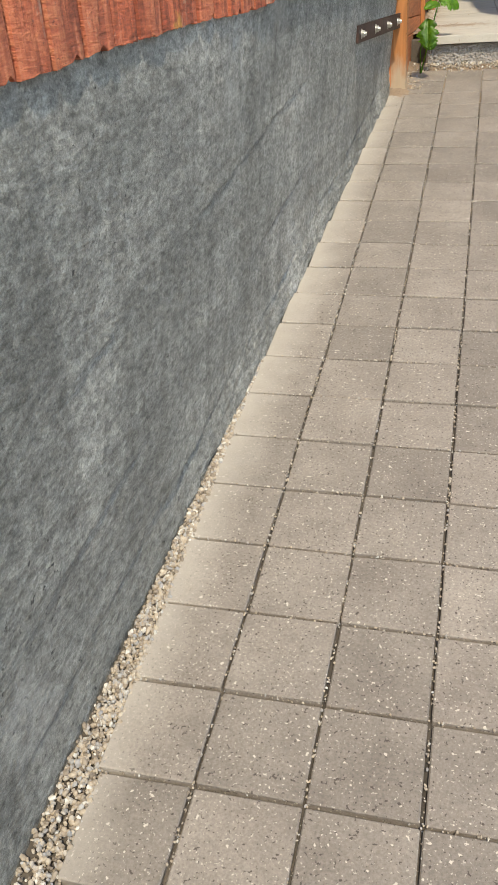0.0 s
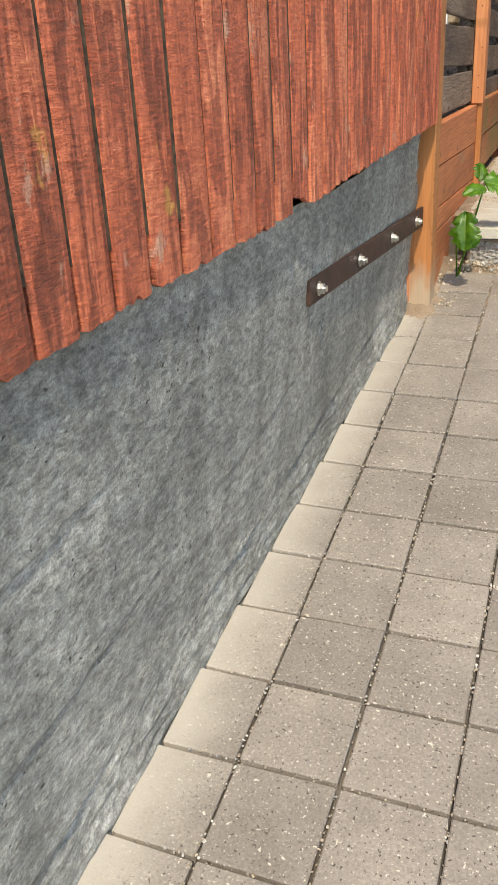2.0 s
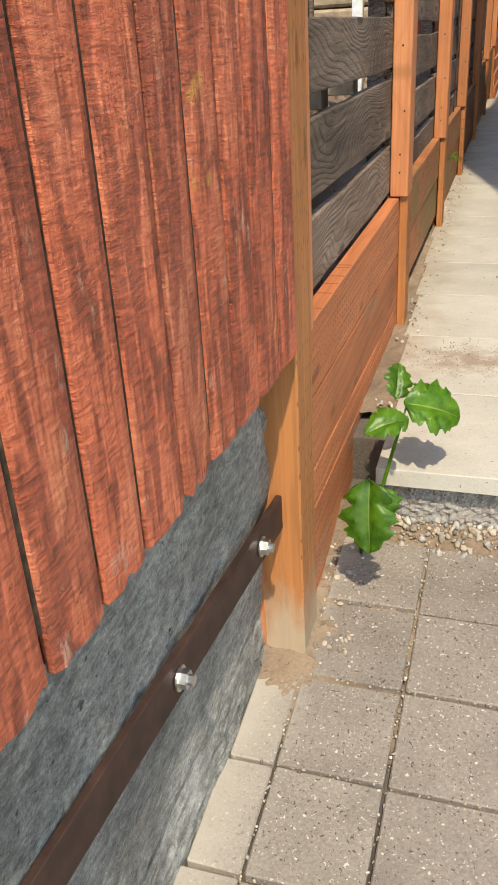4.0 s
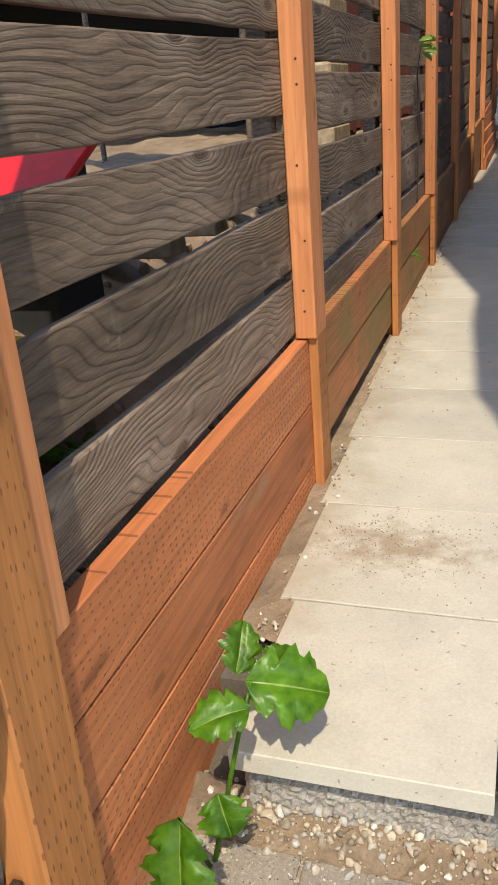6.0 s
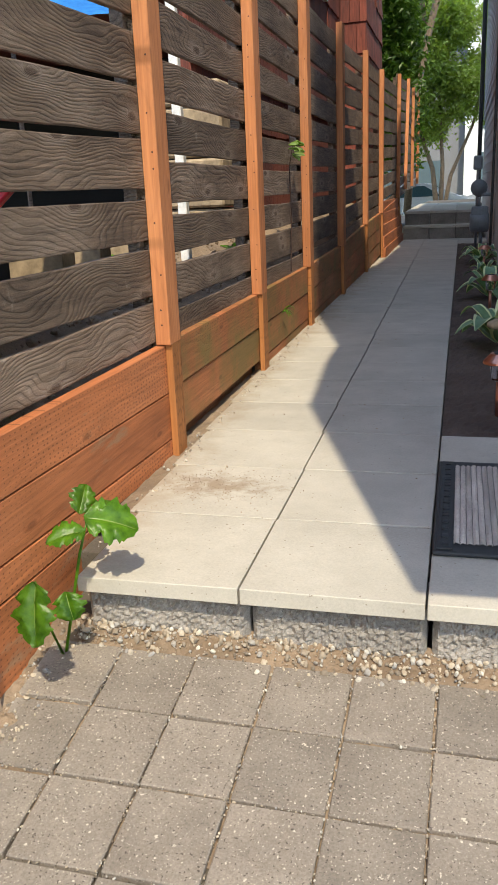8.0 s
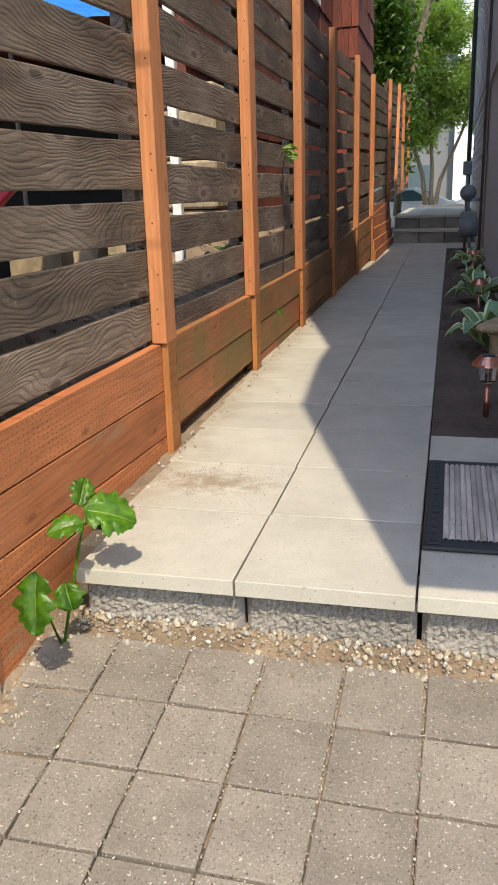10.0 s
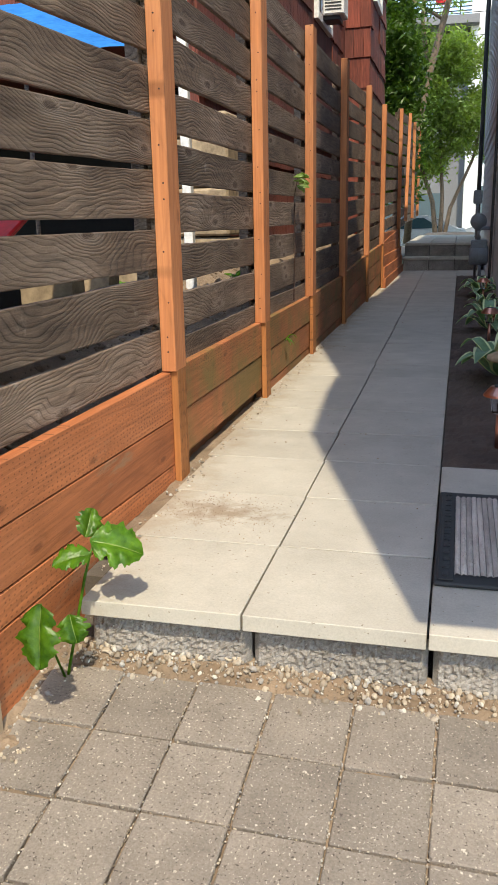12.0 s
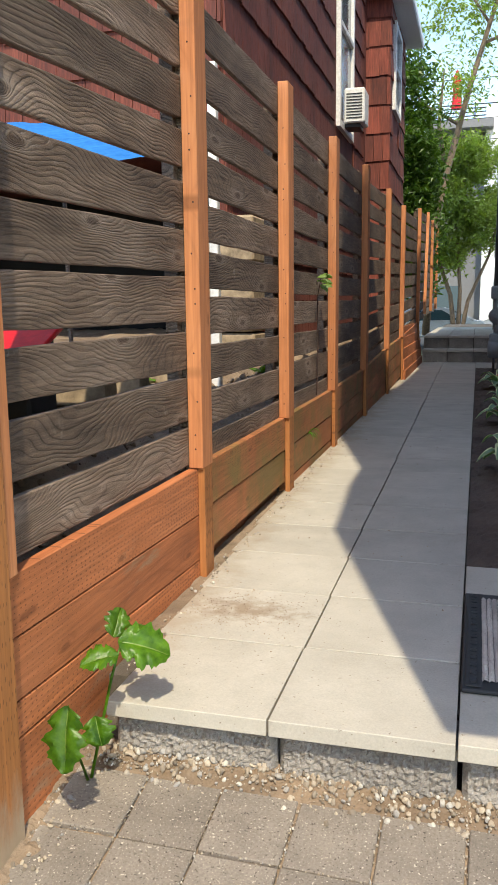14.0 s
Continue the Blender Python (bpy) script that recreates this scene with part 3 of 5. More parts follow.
# ---- steel plate with bolts ----
def steel_plate():
    t = thing("steel_plate", "long dark brown steel plate bolted to the concrete", "steel plate", (wall_x(4.3, 0.8), 4.3, 0.87))
    bm = bmesh.new()
    ya, yb = 3.715, 4.984
    za, zb = (0.893, 0.958), (0.853, 0.925)
    off = 0.044
    pts = []
    for y, (lo, hi) in ((ya, za), (yb, zb)):
        x = WALL_X0 + WALL_K * y + off
        pts.append([(x, y, lo), (x + 0.012, y, lo), (x + 0.012, y, hi), (x, y, hi)])
    a, b = pts
    hexa(bm, [a[0], a[1], b[1], b[0], a[3], a[2], b[2], b[3]], 0.0015)
    o = Matrix.Translation(-t.location)
    bm.transform(o)
    part("plate", bm, RUST, t)
    for y in (3.775, 4.14, 4.51, 4.86):
        f = (y - ya) / (yb - ya)
        x, z = WALL_X0 + WALL_K * y + off + 0.013, 0.925 + (0.889 - 0.925) * f
        bolt = part("bolt", tube([(x, y, z), (x + 0.022, y, z)], 0.0085, 10), STEEL, t, "shiny galvanised bolt")
        bolt.data.transform(o)
        nut = part("nut", tube([(x + 0.003, y, z), (x + 0.014, y, z)], 0.0145, 6), STEEL, bolt)
        nut.data.transform(o)
        wash = part("washer", tube([(x, y, z), (x + 0.003, y, z)], 0.019, 14), STEEL, bolt)
        wash.data.transform(o)
    return t


steel_plate()


# ---- fence ----
POSTS = [(5.11, 5.15), (6.44, 6.56), (7.93, 8.06), (9.46, 9.59), (11.2, 11.34), (13.2, 13.3), (15.1, 15.2), (18.2, 18.3), (20.3, 20.4), (22.2, 22.3), (24.3, 24.4)]
TOPS = [3.1, 3.0, 2.96, 2.97, 3.05, 3.1, 3.13, 3.42, 3.6, 3.6, 3.62]
BASE = [1.195, 1.195, 1.19, 1.19, 1.21, 1.30, 1.36, 1.5, 1.62, 1.66, 1.7]
fence = thing("fence", "tall slatted fence of weathered boards between orange-stained posts", "fence", (FENCE_X, 5.1, 0.6))
FM = Matrix.Translation(-fence.location)


def fpart(name, bm, mat, label=""):
    bm.transform(FM)
    return part(name, bm, mat, fence, label)


# corner post, bleached at the foot
fpart("corner_post", box(-0.462, -0.36, 4.99, 5.108, 0.50, 3.1, 0.004), STAINC, "thick orange-stained corner post, bleached at its foot")
fpart("edge_strip", box(-0.4635, -0.440, 4.9865, 4.9895, 0.56, 3.09, 0.001), STAIN, "brighter orange strip down one side of the post")
for i, ((a, b), top, base) in enumerate(zip(POSTS, TOPS, BASE)):
    lean = 0.0 if i != 8 else 0.28
    bm = bmesh.new()
    x0, x1 = FENCE_X + 0.001, -0.347 if i else -0.365
    hexa(bm, [(x0, a + lean - lean * 2, base), (x1, a - lean, base), (x1, b - lean, base), (x0, b - lean, base), (x0, a + lean, top), (x1, a + lean, top), (x1, b + lean, top), (x0, b + lean, top)], 0.003)
    fpart("post", bm, STAIN)
    if i and i < 8:
        fpart("post_foot", box(-0.374, -0.3475, a + 0.015, b - 0.005, 0.70, base + 0.02, 0.002), STAINC)
        fpart("back_post", box(FENCE_X - 0.075, FENCE_X - 0.026, a - 0.01, b - 0.02, 1.1, top - 0.05, 0.003), SLAT)

for (a, b), top in zip(POSTS[1:4], TOPS[1:4]):
    for k in range(10):
        z = 1.27 + 0.182 * k
        if z < top - 0.06:
            for dz in (0.0,) if k % 3 else (0.0, 0.055):
                fpart("nail", tube([(-0.375 + 0.01 * (k % 2), a - 0.0015, z + dz), (-0.375 + 0.01 * (k % 2), a + 0.002, z + dz)], 0.0035, 6), RUST)

SL_L = [(1.215, 1.355), (1.40, 1.545), (1.59, 1.713), (1.758, 1.89), (1.917, 2.058), (2.07, 2.222), (2.253, 2.37), (2.395, 2.535), (2.57, 2.71), (2.75, 2.89)]
SL_R = [(1.205, 1.35), (1.374, 1.54), (1.572, 1.715), (1.751, 1.917), (1.934, 2.082), (2.103, 2.255), (2.306, 2.437), (2.477, 2.62), (2.65, 2.79), (2.82, 2.95)]


def slat(y0, y1, l, r, rng):
    """A board with slightly wavy edges, its face a little cupped."""
    bm, cols, n = bmesh.new(), [], 12
    ph = rng.uniform(0, 9)
    d = rng.uniform(-0.003, 0.003)
    for i in range(n + 1):
        f = i / n
        y = y0 + (y1 - y0) * f
        lo = l[0] + (r[0] - l[0]) * f + 0.005 * fbm(y * 2, ph)
        hi = l[1] + (r[1] - l[1]) * f + 0.005 * fbm(y * 2, ph + 5)
        x = FENCE_X + min(d, 0) + 0.003 * fbm(y * 1.3, ph + 2) - 0.002
        cols.append([bm.verts.new(p) for p in ((x - 0.02, y, lo), (x - 0.002, y, lo), (x, y, lo + 0.003), (x, y, hi - 0.003), (x - 0.002, y, hi), (x - 0.02, y, hi))])
    for a, b in zip(cols, cols[1:]):
        for k in range(6):
            bm.faces.new((a[k], b[k], b[(k + 1) % 6], a[(k + 1) % 6]))
    bm.faces.new(cols[0][::-1])
    bm.faces.new(cols[-1])
    return fpart("slat", bm, SLAT)


_rng = random.Random(11)
for i in range(len(POSTS) - 1):
    y0, y1 = POSTS[i][0] + 0.02, POSTS[i + 1][0] + 0.045
    if i == 0:
        rows = list(zip(SL_L, SL_R))
    else:
        z, rows = BASE[i] - 0.05, []
        while z < min(TOPS[i], TOPS[i + 1]) - 0.12:
            h = _rng.uniform(0.138, 0.156)
            rows.append(((z, z + h), (z + _rng.uniform(-0.01, 0.01) + (BASE[i + 1] - BASE[i]) * 0.8, z + h + _rng.uniform(-0.01, 0.01) + (BASE[i + 1] - BASE[i]) * 0.8)))
            z += 0.183
    for l, r in rows:
        slat(y0, y1 - 0.004, l, r, _rng)


def base_board(y0, y1, l, r, mat, x=-0.375, thick=0.038):
    bm = hexa(bmesh.new(), [(x - thick, y0, l[0]), (x, y0, l[0]), (x, y1, r[0]), (x - thick, y1, r[0]), (x - thick, y0, l[1]), (x, y0, l[1]), (x, y1, r[1]), (x - thick, y1, r[1])], 0.003)
    return fpart("base_board", bm, mat)


BB = [((1.044, 1.196), (1.008, 1.190)), ((0.888, 1.041), (0.826, 1.004)), ((0.795, 0.884), (0.745, 0.822)), ((0.56, 0.791), (0.56, 0.741))]
for l, r in BB:
    base_board(5.11, 6.475, l, r, STAINB)
for i in range(1, 7):
    y0, y1 = POSTS[i][1] - 0.06, POSTS[i + 1][1] - 0.065
    a, b = BASE[i], BASE[i + 1]
    m = MOSSB if i < 6 else STAINB
    deep = 0.05 if i == 1 else 0.0
    for k in range(3):
        base_board(y0, y1, (a - 0.186 * (k + 1) + 0.004, a - 0.186 * k), (b - 0.186 * (k + 1) + 0.004, b - 0.186 * k), m, -0.376 - 0.004 * k - (deep if k == 2 else 0))
for k in range(5):
    base_board(15.15, 18.75, (0.75 + 0.15 * k, 0.896 + 0.15 * k), (0.75 + 0.15 * k, 0.896 + 0.15 * k), STAINB, -0.31 - 0.02 * k)


# ---- level path of slabs ----
path = thing("path", "level path of large pale concrete slabs with open joints", "path", (0, 0, 0), "", "structure")
part("slab_bed", box(-0.50, 1.12, 5.62, STEP_Y, 0.42, SLAB_Z - 0.036), SAND, path)
grid("soil_edge", np.linspace(-0.42, -0.26, 14).tolist(), np.linspace(5.72, 15.0, 420).tolist(), lambda u, v: (u, v, SLAB_Z - 0.007 + 0.007 * fbm(u * 20, v * 14) + 0.003 * fbm(u * 60, v * 60) - 0.05 * max(0.0, u + 0.33)), SOIL, path)
SEAMS = [-0.30, 0.163, 0.630, 1.095]
_rng = random.Random(3)
JT = 0.003


def slab(x0, x1, y0, y1, z, t=0.045):
    a = [_rng.uniform(-0.002, 0.002) for _ in range(4)]
    c = [(x0, y0, z - t), (x1, y0, z - t), (x1, y1, z - t), (x0, y1, z - t), (x0, y0, z + a[0]), (x1, y0, z + a[1]), (x1, y1, z + a[2]), (x0, y1, z + a[3])]
    return part("slab", hexa(bmesh.new(), c, 0.002), SLAB, path)


_n = int(round((STEP_Y - FRONT_Y) / PITCH))
for j in range(_n):
    y0 = FRONT_Y + j * PITCH
    y1 = min(y0 + PITCH, STEP_Y)
    sx = -0.008 * max(0.0, y0 - 6.0) + 0.002 * math.sin(j * 1.3)
    for k in range(3):
        if k == 2 and j >= 3 and j < 26:
            continue
        xl = SEAMS[k] if k else -0.285 if j == 0 else max(-0.40, -0.318 - 0.035 * max(0, y0 - 5.9))
        slab(xl + JT + (sx if k == 1 else 0), SEAMS[k + 1] - JT + (sx if k == 0 else 0), y0 + JT, y1 - JT, SLAB_Z)


def block(x0, x1, y, z0, z1, rng):
    """Split-faced wall block: its front is broken stone."""
    n, k = 96, 36
    bm = bmesh.new()
    rows = []
    s = rng.uniform(0, 50)
    for j in range(k + 1):
        z = z0 + (z1 - z0) * j / k
        row = []
        for i in range(n + 1):
            x = x0 + (x1 - x0) * i / n
            e = min(1.0, min(i, n - i) / 3, min(j, k - j) / 2.5 + 0.25)
            d = (0.020 + 0.006 * fbm(x * 7 + s, z * 9) + 0.006 * fbm(x * 26 + s, z * 26, 4.0) + 0.008 * fbm(x * 80 + s, z * 80, 8.0)) * e
            row.append(bm.verts.new((x, y - d, z)))
        rows.append(row)
    for a, b in zip(rows, rows[1:]):
        for i in range(n):
            bm.faces.new((a[i], a[i + 1], b[i + 1], b[i]))
    box(x0, x1, y + 0.001, y + 0.15, z0, z1, 0.0, bm)
    return bm


_rng = random.Random(8)
for a, b in ((-0.278, 0.176), (0.184, 0.632), (0.645, 1.095)):
    part("block", block(a, b, 5.462, 0.54, 0.7235, _rng), BLOCK, path, "grey split-face concrete block")

# far steps and upper landing
far = thing("stairs", "two low steps of split-face blocks with slab treads", "stairs", (0, STEP_Y, SLAB_Z), "", "structure")
FT = Matrix.Translation((0, -STEP_Y, -SLAB_Z))
for s, (y, z0, z1) in enumerate(((STEP_Y, SLAB_Z, 1.0), (STEP_Y + 0.42, 1.0, 1.235))):
    for k in range(3):
        bm = block(-0.32 + 0.45 * k, 0.12 + 0.45 * k, y + 0.03, z0 - 0.02, z1 - 0.046, _rng)
        bm.transform(FT)
        part("block", bm, BLOCK, far)
    for k in range(3):
        for j in range(1 if s == 0 else 12):
            bm = box(-0.32 + 0.45 * k + JT, 0.13 + 0.45 * k - JT, y - 0.02 + 0.46 * j + JT, y + 0.44 + 0.46 * j - JT, z1 - 0.045, z1, 0.004)
            bm.transform(FT)
            part("tread", bm, SLAB, far)
bm = box(-0.32, 1.03, STEP_Y + 0.62, 30, 0.6, 1.185)
bm.transform(FT)
part("step_core", bm, SAND, far)


# ---- planting bed and house on the sunny side ----
bedr = grid("planting_bed", np.linspace(0.632, 1.10, 24).tolist(), np.linspace(6.80, 17.6, 260).tolist(), lambda u, v: (u, v, SLAB_Z - 0.012 + 0.012 * fbm(u * 9, v * 9) + 0.008 * fbm(u * 30, v * 30)), BARK)
tagged(bedr, "dark brown planting bed soil beside the path", "planting bed", "", "structure")

HX = 1.10
house = thing("house", "grey shingled house with black trim beside the path", "house", (HX, 4.16, 0.5))
HM = Matrix.Translation(-house.location)


def hpart(name, bm, mat, label="", parent=None):
    bm.transform(HM)
    return part(name, bm, mat, parent or house, label)


UX, UY, UZ = 1.07, 4.02, 2.93      # corner and soffit of the overhanging upper storey, unseen, set from its shadow


def block_of(prof, x0, x1):
    bm = bmesh.new()
    va, vb = [bm.verts.new((x0, y, z)) for y, z in prof], [bm.verts.new((x1, y, z)) for y, z in prof]
    bm.faces.new(va)
    bm.faces.new(vb[::-1])
    for i in range(len(prof)):
        j = (i + 1) % len(prof)
        bm.faces.new((va[i], va[j], vb[j], vb[i]))
    return bm


hpart("lower_wall", box(HX, HX + 7, 5.6, 23.0, 0.3, UZ - 0.003), GREYS)
# Unseen roofline: steps and peaks shaped to throw shade on path and fence.
hpart("upper_wall", block_of([(UY, UZ), (23.0, UZ), (23.0, 7.0), (15.2, 7.0), (15.1, 9.4), (13.3, 9.4), (13.2, 6.9), (9.8, 7.2), (8.6, 7.9), (7.0, 9.7), (5.6, 9.7), (5.45, 7.2), (5.26, 5.95), (4.80, 5.93), (4.12, 5.62), (UY, 5.6)], UX, UX + 7), GREYS)
_rng = random.Random(21)
_b = bmesh.new()
for k in range(34):
    z, x = 0.8 + 0.15 * k, HX if 0.8 + 0.15 * k < UZ - 0.16 else UX
    if UZ - 0.16 < z < UZ:
        continue
    y = 15.2
    while y < 22.8:
        w = _rng.uniform(0.12, 0.26)
        e, d = min(y + w, 22.9) - 0.004, _rng.uniform(0.0, 0.004)
        hexa(_b, [(x - 0.017 - d, y, z), (x - 0.003, y, z), (x - 0.003, e, z), (x - 0.017 - d, e, z), (x - 0.008, y, z + 0.149), (x - 0.002, y, z + 0.149), (x - 0.002, e, z + 0.149), (x - 0.008, e, z + 0.149)])
        y += w
tagged(hpart("shingles", _b, GREYS), kind="stuff")
hpart("corner_trim", box(UX - 0.035, UX - 0.003, 15.0, 15.18, 0.75, 6.95, 0.004), BLACK, "black painted trim board")
hpart("downspout", tube([(UX - 0.07, 22.8, 0.8), (UX - 0.07, 22.8, 6.9)], 0.045, 12), BLACK, "black round downspout")


def meter():
    t = thing("gas_meter", "grey gas meter on a pipe beside the house wall", "gas meter", (0.93, 16.2, SLAB_Z))
    o = Vector((0, 0, 0))
    smooth(part("pipe", tube([(0.02, 0.0, -0.03), (0.02, 0, 0.25)], 0.025, 12), METER, t))
    smooth(part("body", tube([(-0.14, 0, 0.38), (-0.12, 0, 0.38), (0.11, 0, 0.38), (0.13, 0, 0.38)], [0.10, 0.14, 0.14, 0.10], 20), METER, t))
    part("top_box", box(-0.12, 0.11, -0.09, 0.09, 0.46, 0.60, 0.015), METER, t)
    smooth(part("elbow", tube([(-0.02, 0.0, 0.6), (-0.02, 0.0, 0.72), (0.04, 0.0, 0.76), (0.16, 0.0, 0.76)], 0.025, 12), METER, t))
    smooth(part("regulator", tube([(-0.02, 0.35, 0.85), (-0.02, 0.45, 0.85)], [0.12, 0.12], 18), METER, t))
    smooth(part("riser", tube([(-0.04, 0.5, 0.0), (-0.04, 0.5, 1.1)], 0.02, 10), METER, t))
    part("valve", box(-0.11, 0.02, 0.45, 0.55, 1.1, 1.3, 0.02), METER, t)
    return t


meter()


# ---- door mat ----
def door_mat():
    t = thing("door_mat", "black rubber doormat with a grey ribbed pile", "doormat", (0.865, 6.055, SLAB_Z + 0.003))
    part("base", box(-0.232, 0.232, -0.385, 0.385, 0, 0.012, 0.004), RUBBER, t)
    part("border", box(-0.222, -0.178, -0.37, 0.37, 0.0125, 0.017, 0.002), RUBBER, t)
    for k in range(14):
        y = -0.34 + k * 0.0523
        part("stud", box(-0.21, -0.19, y - 0.012, y + 0.012, 0.0172, 0.0195, 0.003), RUBBER, t)
    rng = random.Random(2)
    for k in range(22):
        x = -0.168 + k * 0.0175
        us, vs = np.linspace(-0.33, 0.33, 130).tolist(), [0, 1, 2, 3, 4]
        grid("rib", us, vs, lambda u, v, x=x, k=k: (x + (v - 2) * 0.004 + 0.004 * fbm(u * 110, k * 4.0 + v), u, 0.0125 + 0.006 * math.sin(v * math.pi / 4) + 0.006 * fbm(u * 140, v * 3.0 + k * 9.0) * (0 < v < 4)), PILE, t)
    return t


door_mat()


# ---- hostas, solar lamps ----
def leaf_blade(bm, base, heading, length, width, rise, droop, edge=0.0, mats=(0, 1), n=9):
    """An oval leaf that arches out from base; a margin and a groove along its midrib."""
    h = Vector((math.cos(heading), math.sin(heading), 0))
    s = Vector((-h.y, h.x, 0))
    rows = []
    for i in range(n + 1):
        f = i / n
        c = Vector(base) + h * (length * f) + Vector((0, 0, rise * math.sin(min(1, f * 1.2) * 1.57) - droop * f * f))
        w = width * (math.sin(math.pi * f ** 0.75) ** 0.8 if 0 < f < 1 else 0.02)
        row = []
        for q in (-1, -0.72, 0, 0.72, 1):
            row.append(bm.verts.new(c + s * (w * 0.5 * q) + Vector((0, 0, (abs(q) * 0.22 - 0.06 * q * q) * w + 0.03 * w * math.sin(i * 2.1 + q * 3)))))
        rows.append(row)
    for a, b in zip(rows, rows[1:]):
        for k in range(4):
            f = bm.faces.new((a[k], a[k + 1], b[k + 1], b[k]))
            f.material_index = 1 if k in (0, 3) else 0
            f.smooth = True


def hosta(x, y, size, seed, leaves=12):
    rng = random.Random(seed)
    t = thing("hosta", "hosta plant with blue-green leaves edged in cream", "plant", (x, y, SLAB_Z - 0.015), "hostas along the path")
    for k in range(leaves):
        a = k * 2.4 + rng.uniform(-0.3, 0.3)
        inner = k / leaves
        bm = bmesh.new()
        ln = size * rng.uniform(0.85, 1.15) * (1 - 0.3 * inner)
        leaf_blade(bm, (0.02 * math.cos(a), 0.02 * math.sin(a), 0.02 + 0.05 * inner), a, ln, ln * 0.5, size * (0.38 + 0.45 * inner), size * rng.uniform(0.25, 0.5))
        part("leaf", bm, [HOSTA, HEDGE], t)
    return t


hosta(0.92, 8.75, 0.33, 1)
hosta(0.93, 10.9, 0.30, 2)
hosta(0.92, 14.1, 0.29, 3)
hosta(0.93, 12.6, 0.2, 4, 10)

GLASS = bpy.data.materials.new("clear_plastic")
GLASS.use_nodes = True
_p = GLASS.node_tree.nodes["Principled BSDF"]
_p.inputs["Transmission Weight"].default_value, _p.inputs["Roughness"].default_value, _p.inputs["IOR"].default_value = 1.0, 0.08, 1.3


def solar_lamp(x, y):
    t = thing("solar_lamp", "copper solar path lamp with a ribbed clear lens", "garden lamp", (x, y, SLAB_Z - 0.01), "solar lamps along the path")
    smooth(part("stake", tube([(0, 0, -0.03), (0, 0, 0.145)], 0.0125, 12), COPPER, t))
    part("lens", tube([(0, 0, 0.147), (0, 0, 0.155), (0, 0, 0.225)], [0.02, 0.033, 0.042], 16), GLASS, t, "ribbed clear plastic lens")
    part("cap", tube([(0, 0, 0.226), (0, 0, 0.236), (0, 0, 0.262), (0, 0, 0.268)], [0.072, 0.07, 0.045, 0.04], 24), COPPER, t)
    part("solar_panel", box(-0.026, 0.026, -0.026, 0.026, 0.2685, 0.272, 0.001), RUBBER, t)
    return t


for x, y in ((0.86, 7.18), (0.915, 10.3), (0.94, 13.4)):
    solar_lamp(x, y)


def stone_cap(x, y):
    t = thing("garden_ornament", "tan stone mushroom ornament in the planting bed", "garden ornament", (x, y, SLAB_Z - 0.01))
    smooth(part("stem", tube([(0, 0, -0.02), (0, 0, 0.1), (0, 0, 0.2)], [0.05, 0.04, 0.045], 14), TAN, t))
    smooth(part("cap", tube([(0, 0, 0.2), (0, 0, 0.215), (0, 0, 0.235), (0, 0, 0.255), (0, 0, 0.28)], [0.08, 0.12, 0.115, 0.07, 0.02], 22), TAN, t))
    return t


stone_cap(0.95, 8.2)


# ---- leafy weed at the fence foot ----
def lobed_leaf(base, heading, length, width, tilt, curl, roll=0.0, seed=0, n=22):
    """A broad oval leaf with two shallow lobes, blunt teeth, puckered between raised pale veins."""
    bm = bmesh.new()
    rows = []
    qs = (-1, -0.85, -0.68, -0.5, -0.33, -0.17, -0.025, 0.025, 0.17, 0.33, 0.5, 0.68, 0.85, 1)
    for i in range(n + 1):
        f = i / n
        oval = math.sin(math.pi * min(1.0, f ** 0.85)) ** 0.62 if 0 < f < 1 else 0.0
        lobe = 1 - 0.42 * math.exp(-((f - 0.30) / 0.05) ** 2) - 0.25 * math.exp(-((f - 0.56) / 0.045) ** 2) - 0.2 * math.exp(-((f - 0.80) / 0.04) ** 2)
        w = max(width * 0.02, width * 0.56 * oval * lobe * (1.08 - 0.25 * f))
        row = []
        for q in qs:
            a = abs(q)
            tooth = 1 + (0.06 * (-1) ** i + 0.14 * fbm(f * 7, seed + q) if a == 1 else 0)
            vein = math.sin((f * 7.5 - a * 2.2) * math.tau * 0.5)
            pucker = 0.10 * width * (1 - vein ** 4) * math.sin(a * 2.6) + 0.10 * width * fbm(f * 4 + seed, q * 2.2) * a
            row.append(bm.verts.new((length * f + a * w * 0.22, w * q * tooth, pucker - curl * f * f * length + 0.22 * w * a - 0.30 * w * a * a * a - 0.003 * (a < 0.05))))
        rows.append(row)
    for i, (a, b) in enumerate(zip(rows, rows[1:])):
        for k in range(13):
            fc = bm.faces.new((a[k], b[k], b[k + 1], a[k + 1]))
            fc.material_index = 1 if k == 6 else 0
            fc.smooth = True
    bm.transform(Matrix.Translation(base) @ Matrix.Rotation(heading, 4, "Z") @ Matrix.Rotation(-tilt, 4, "Y") @ Matrix.Rotation(roll, 4, "X"))
    return bm


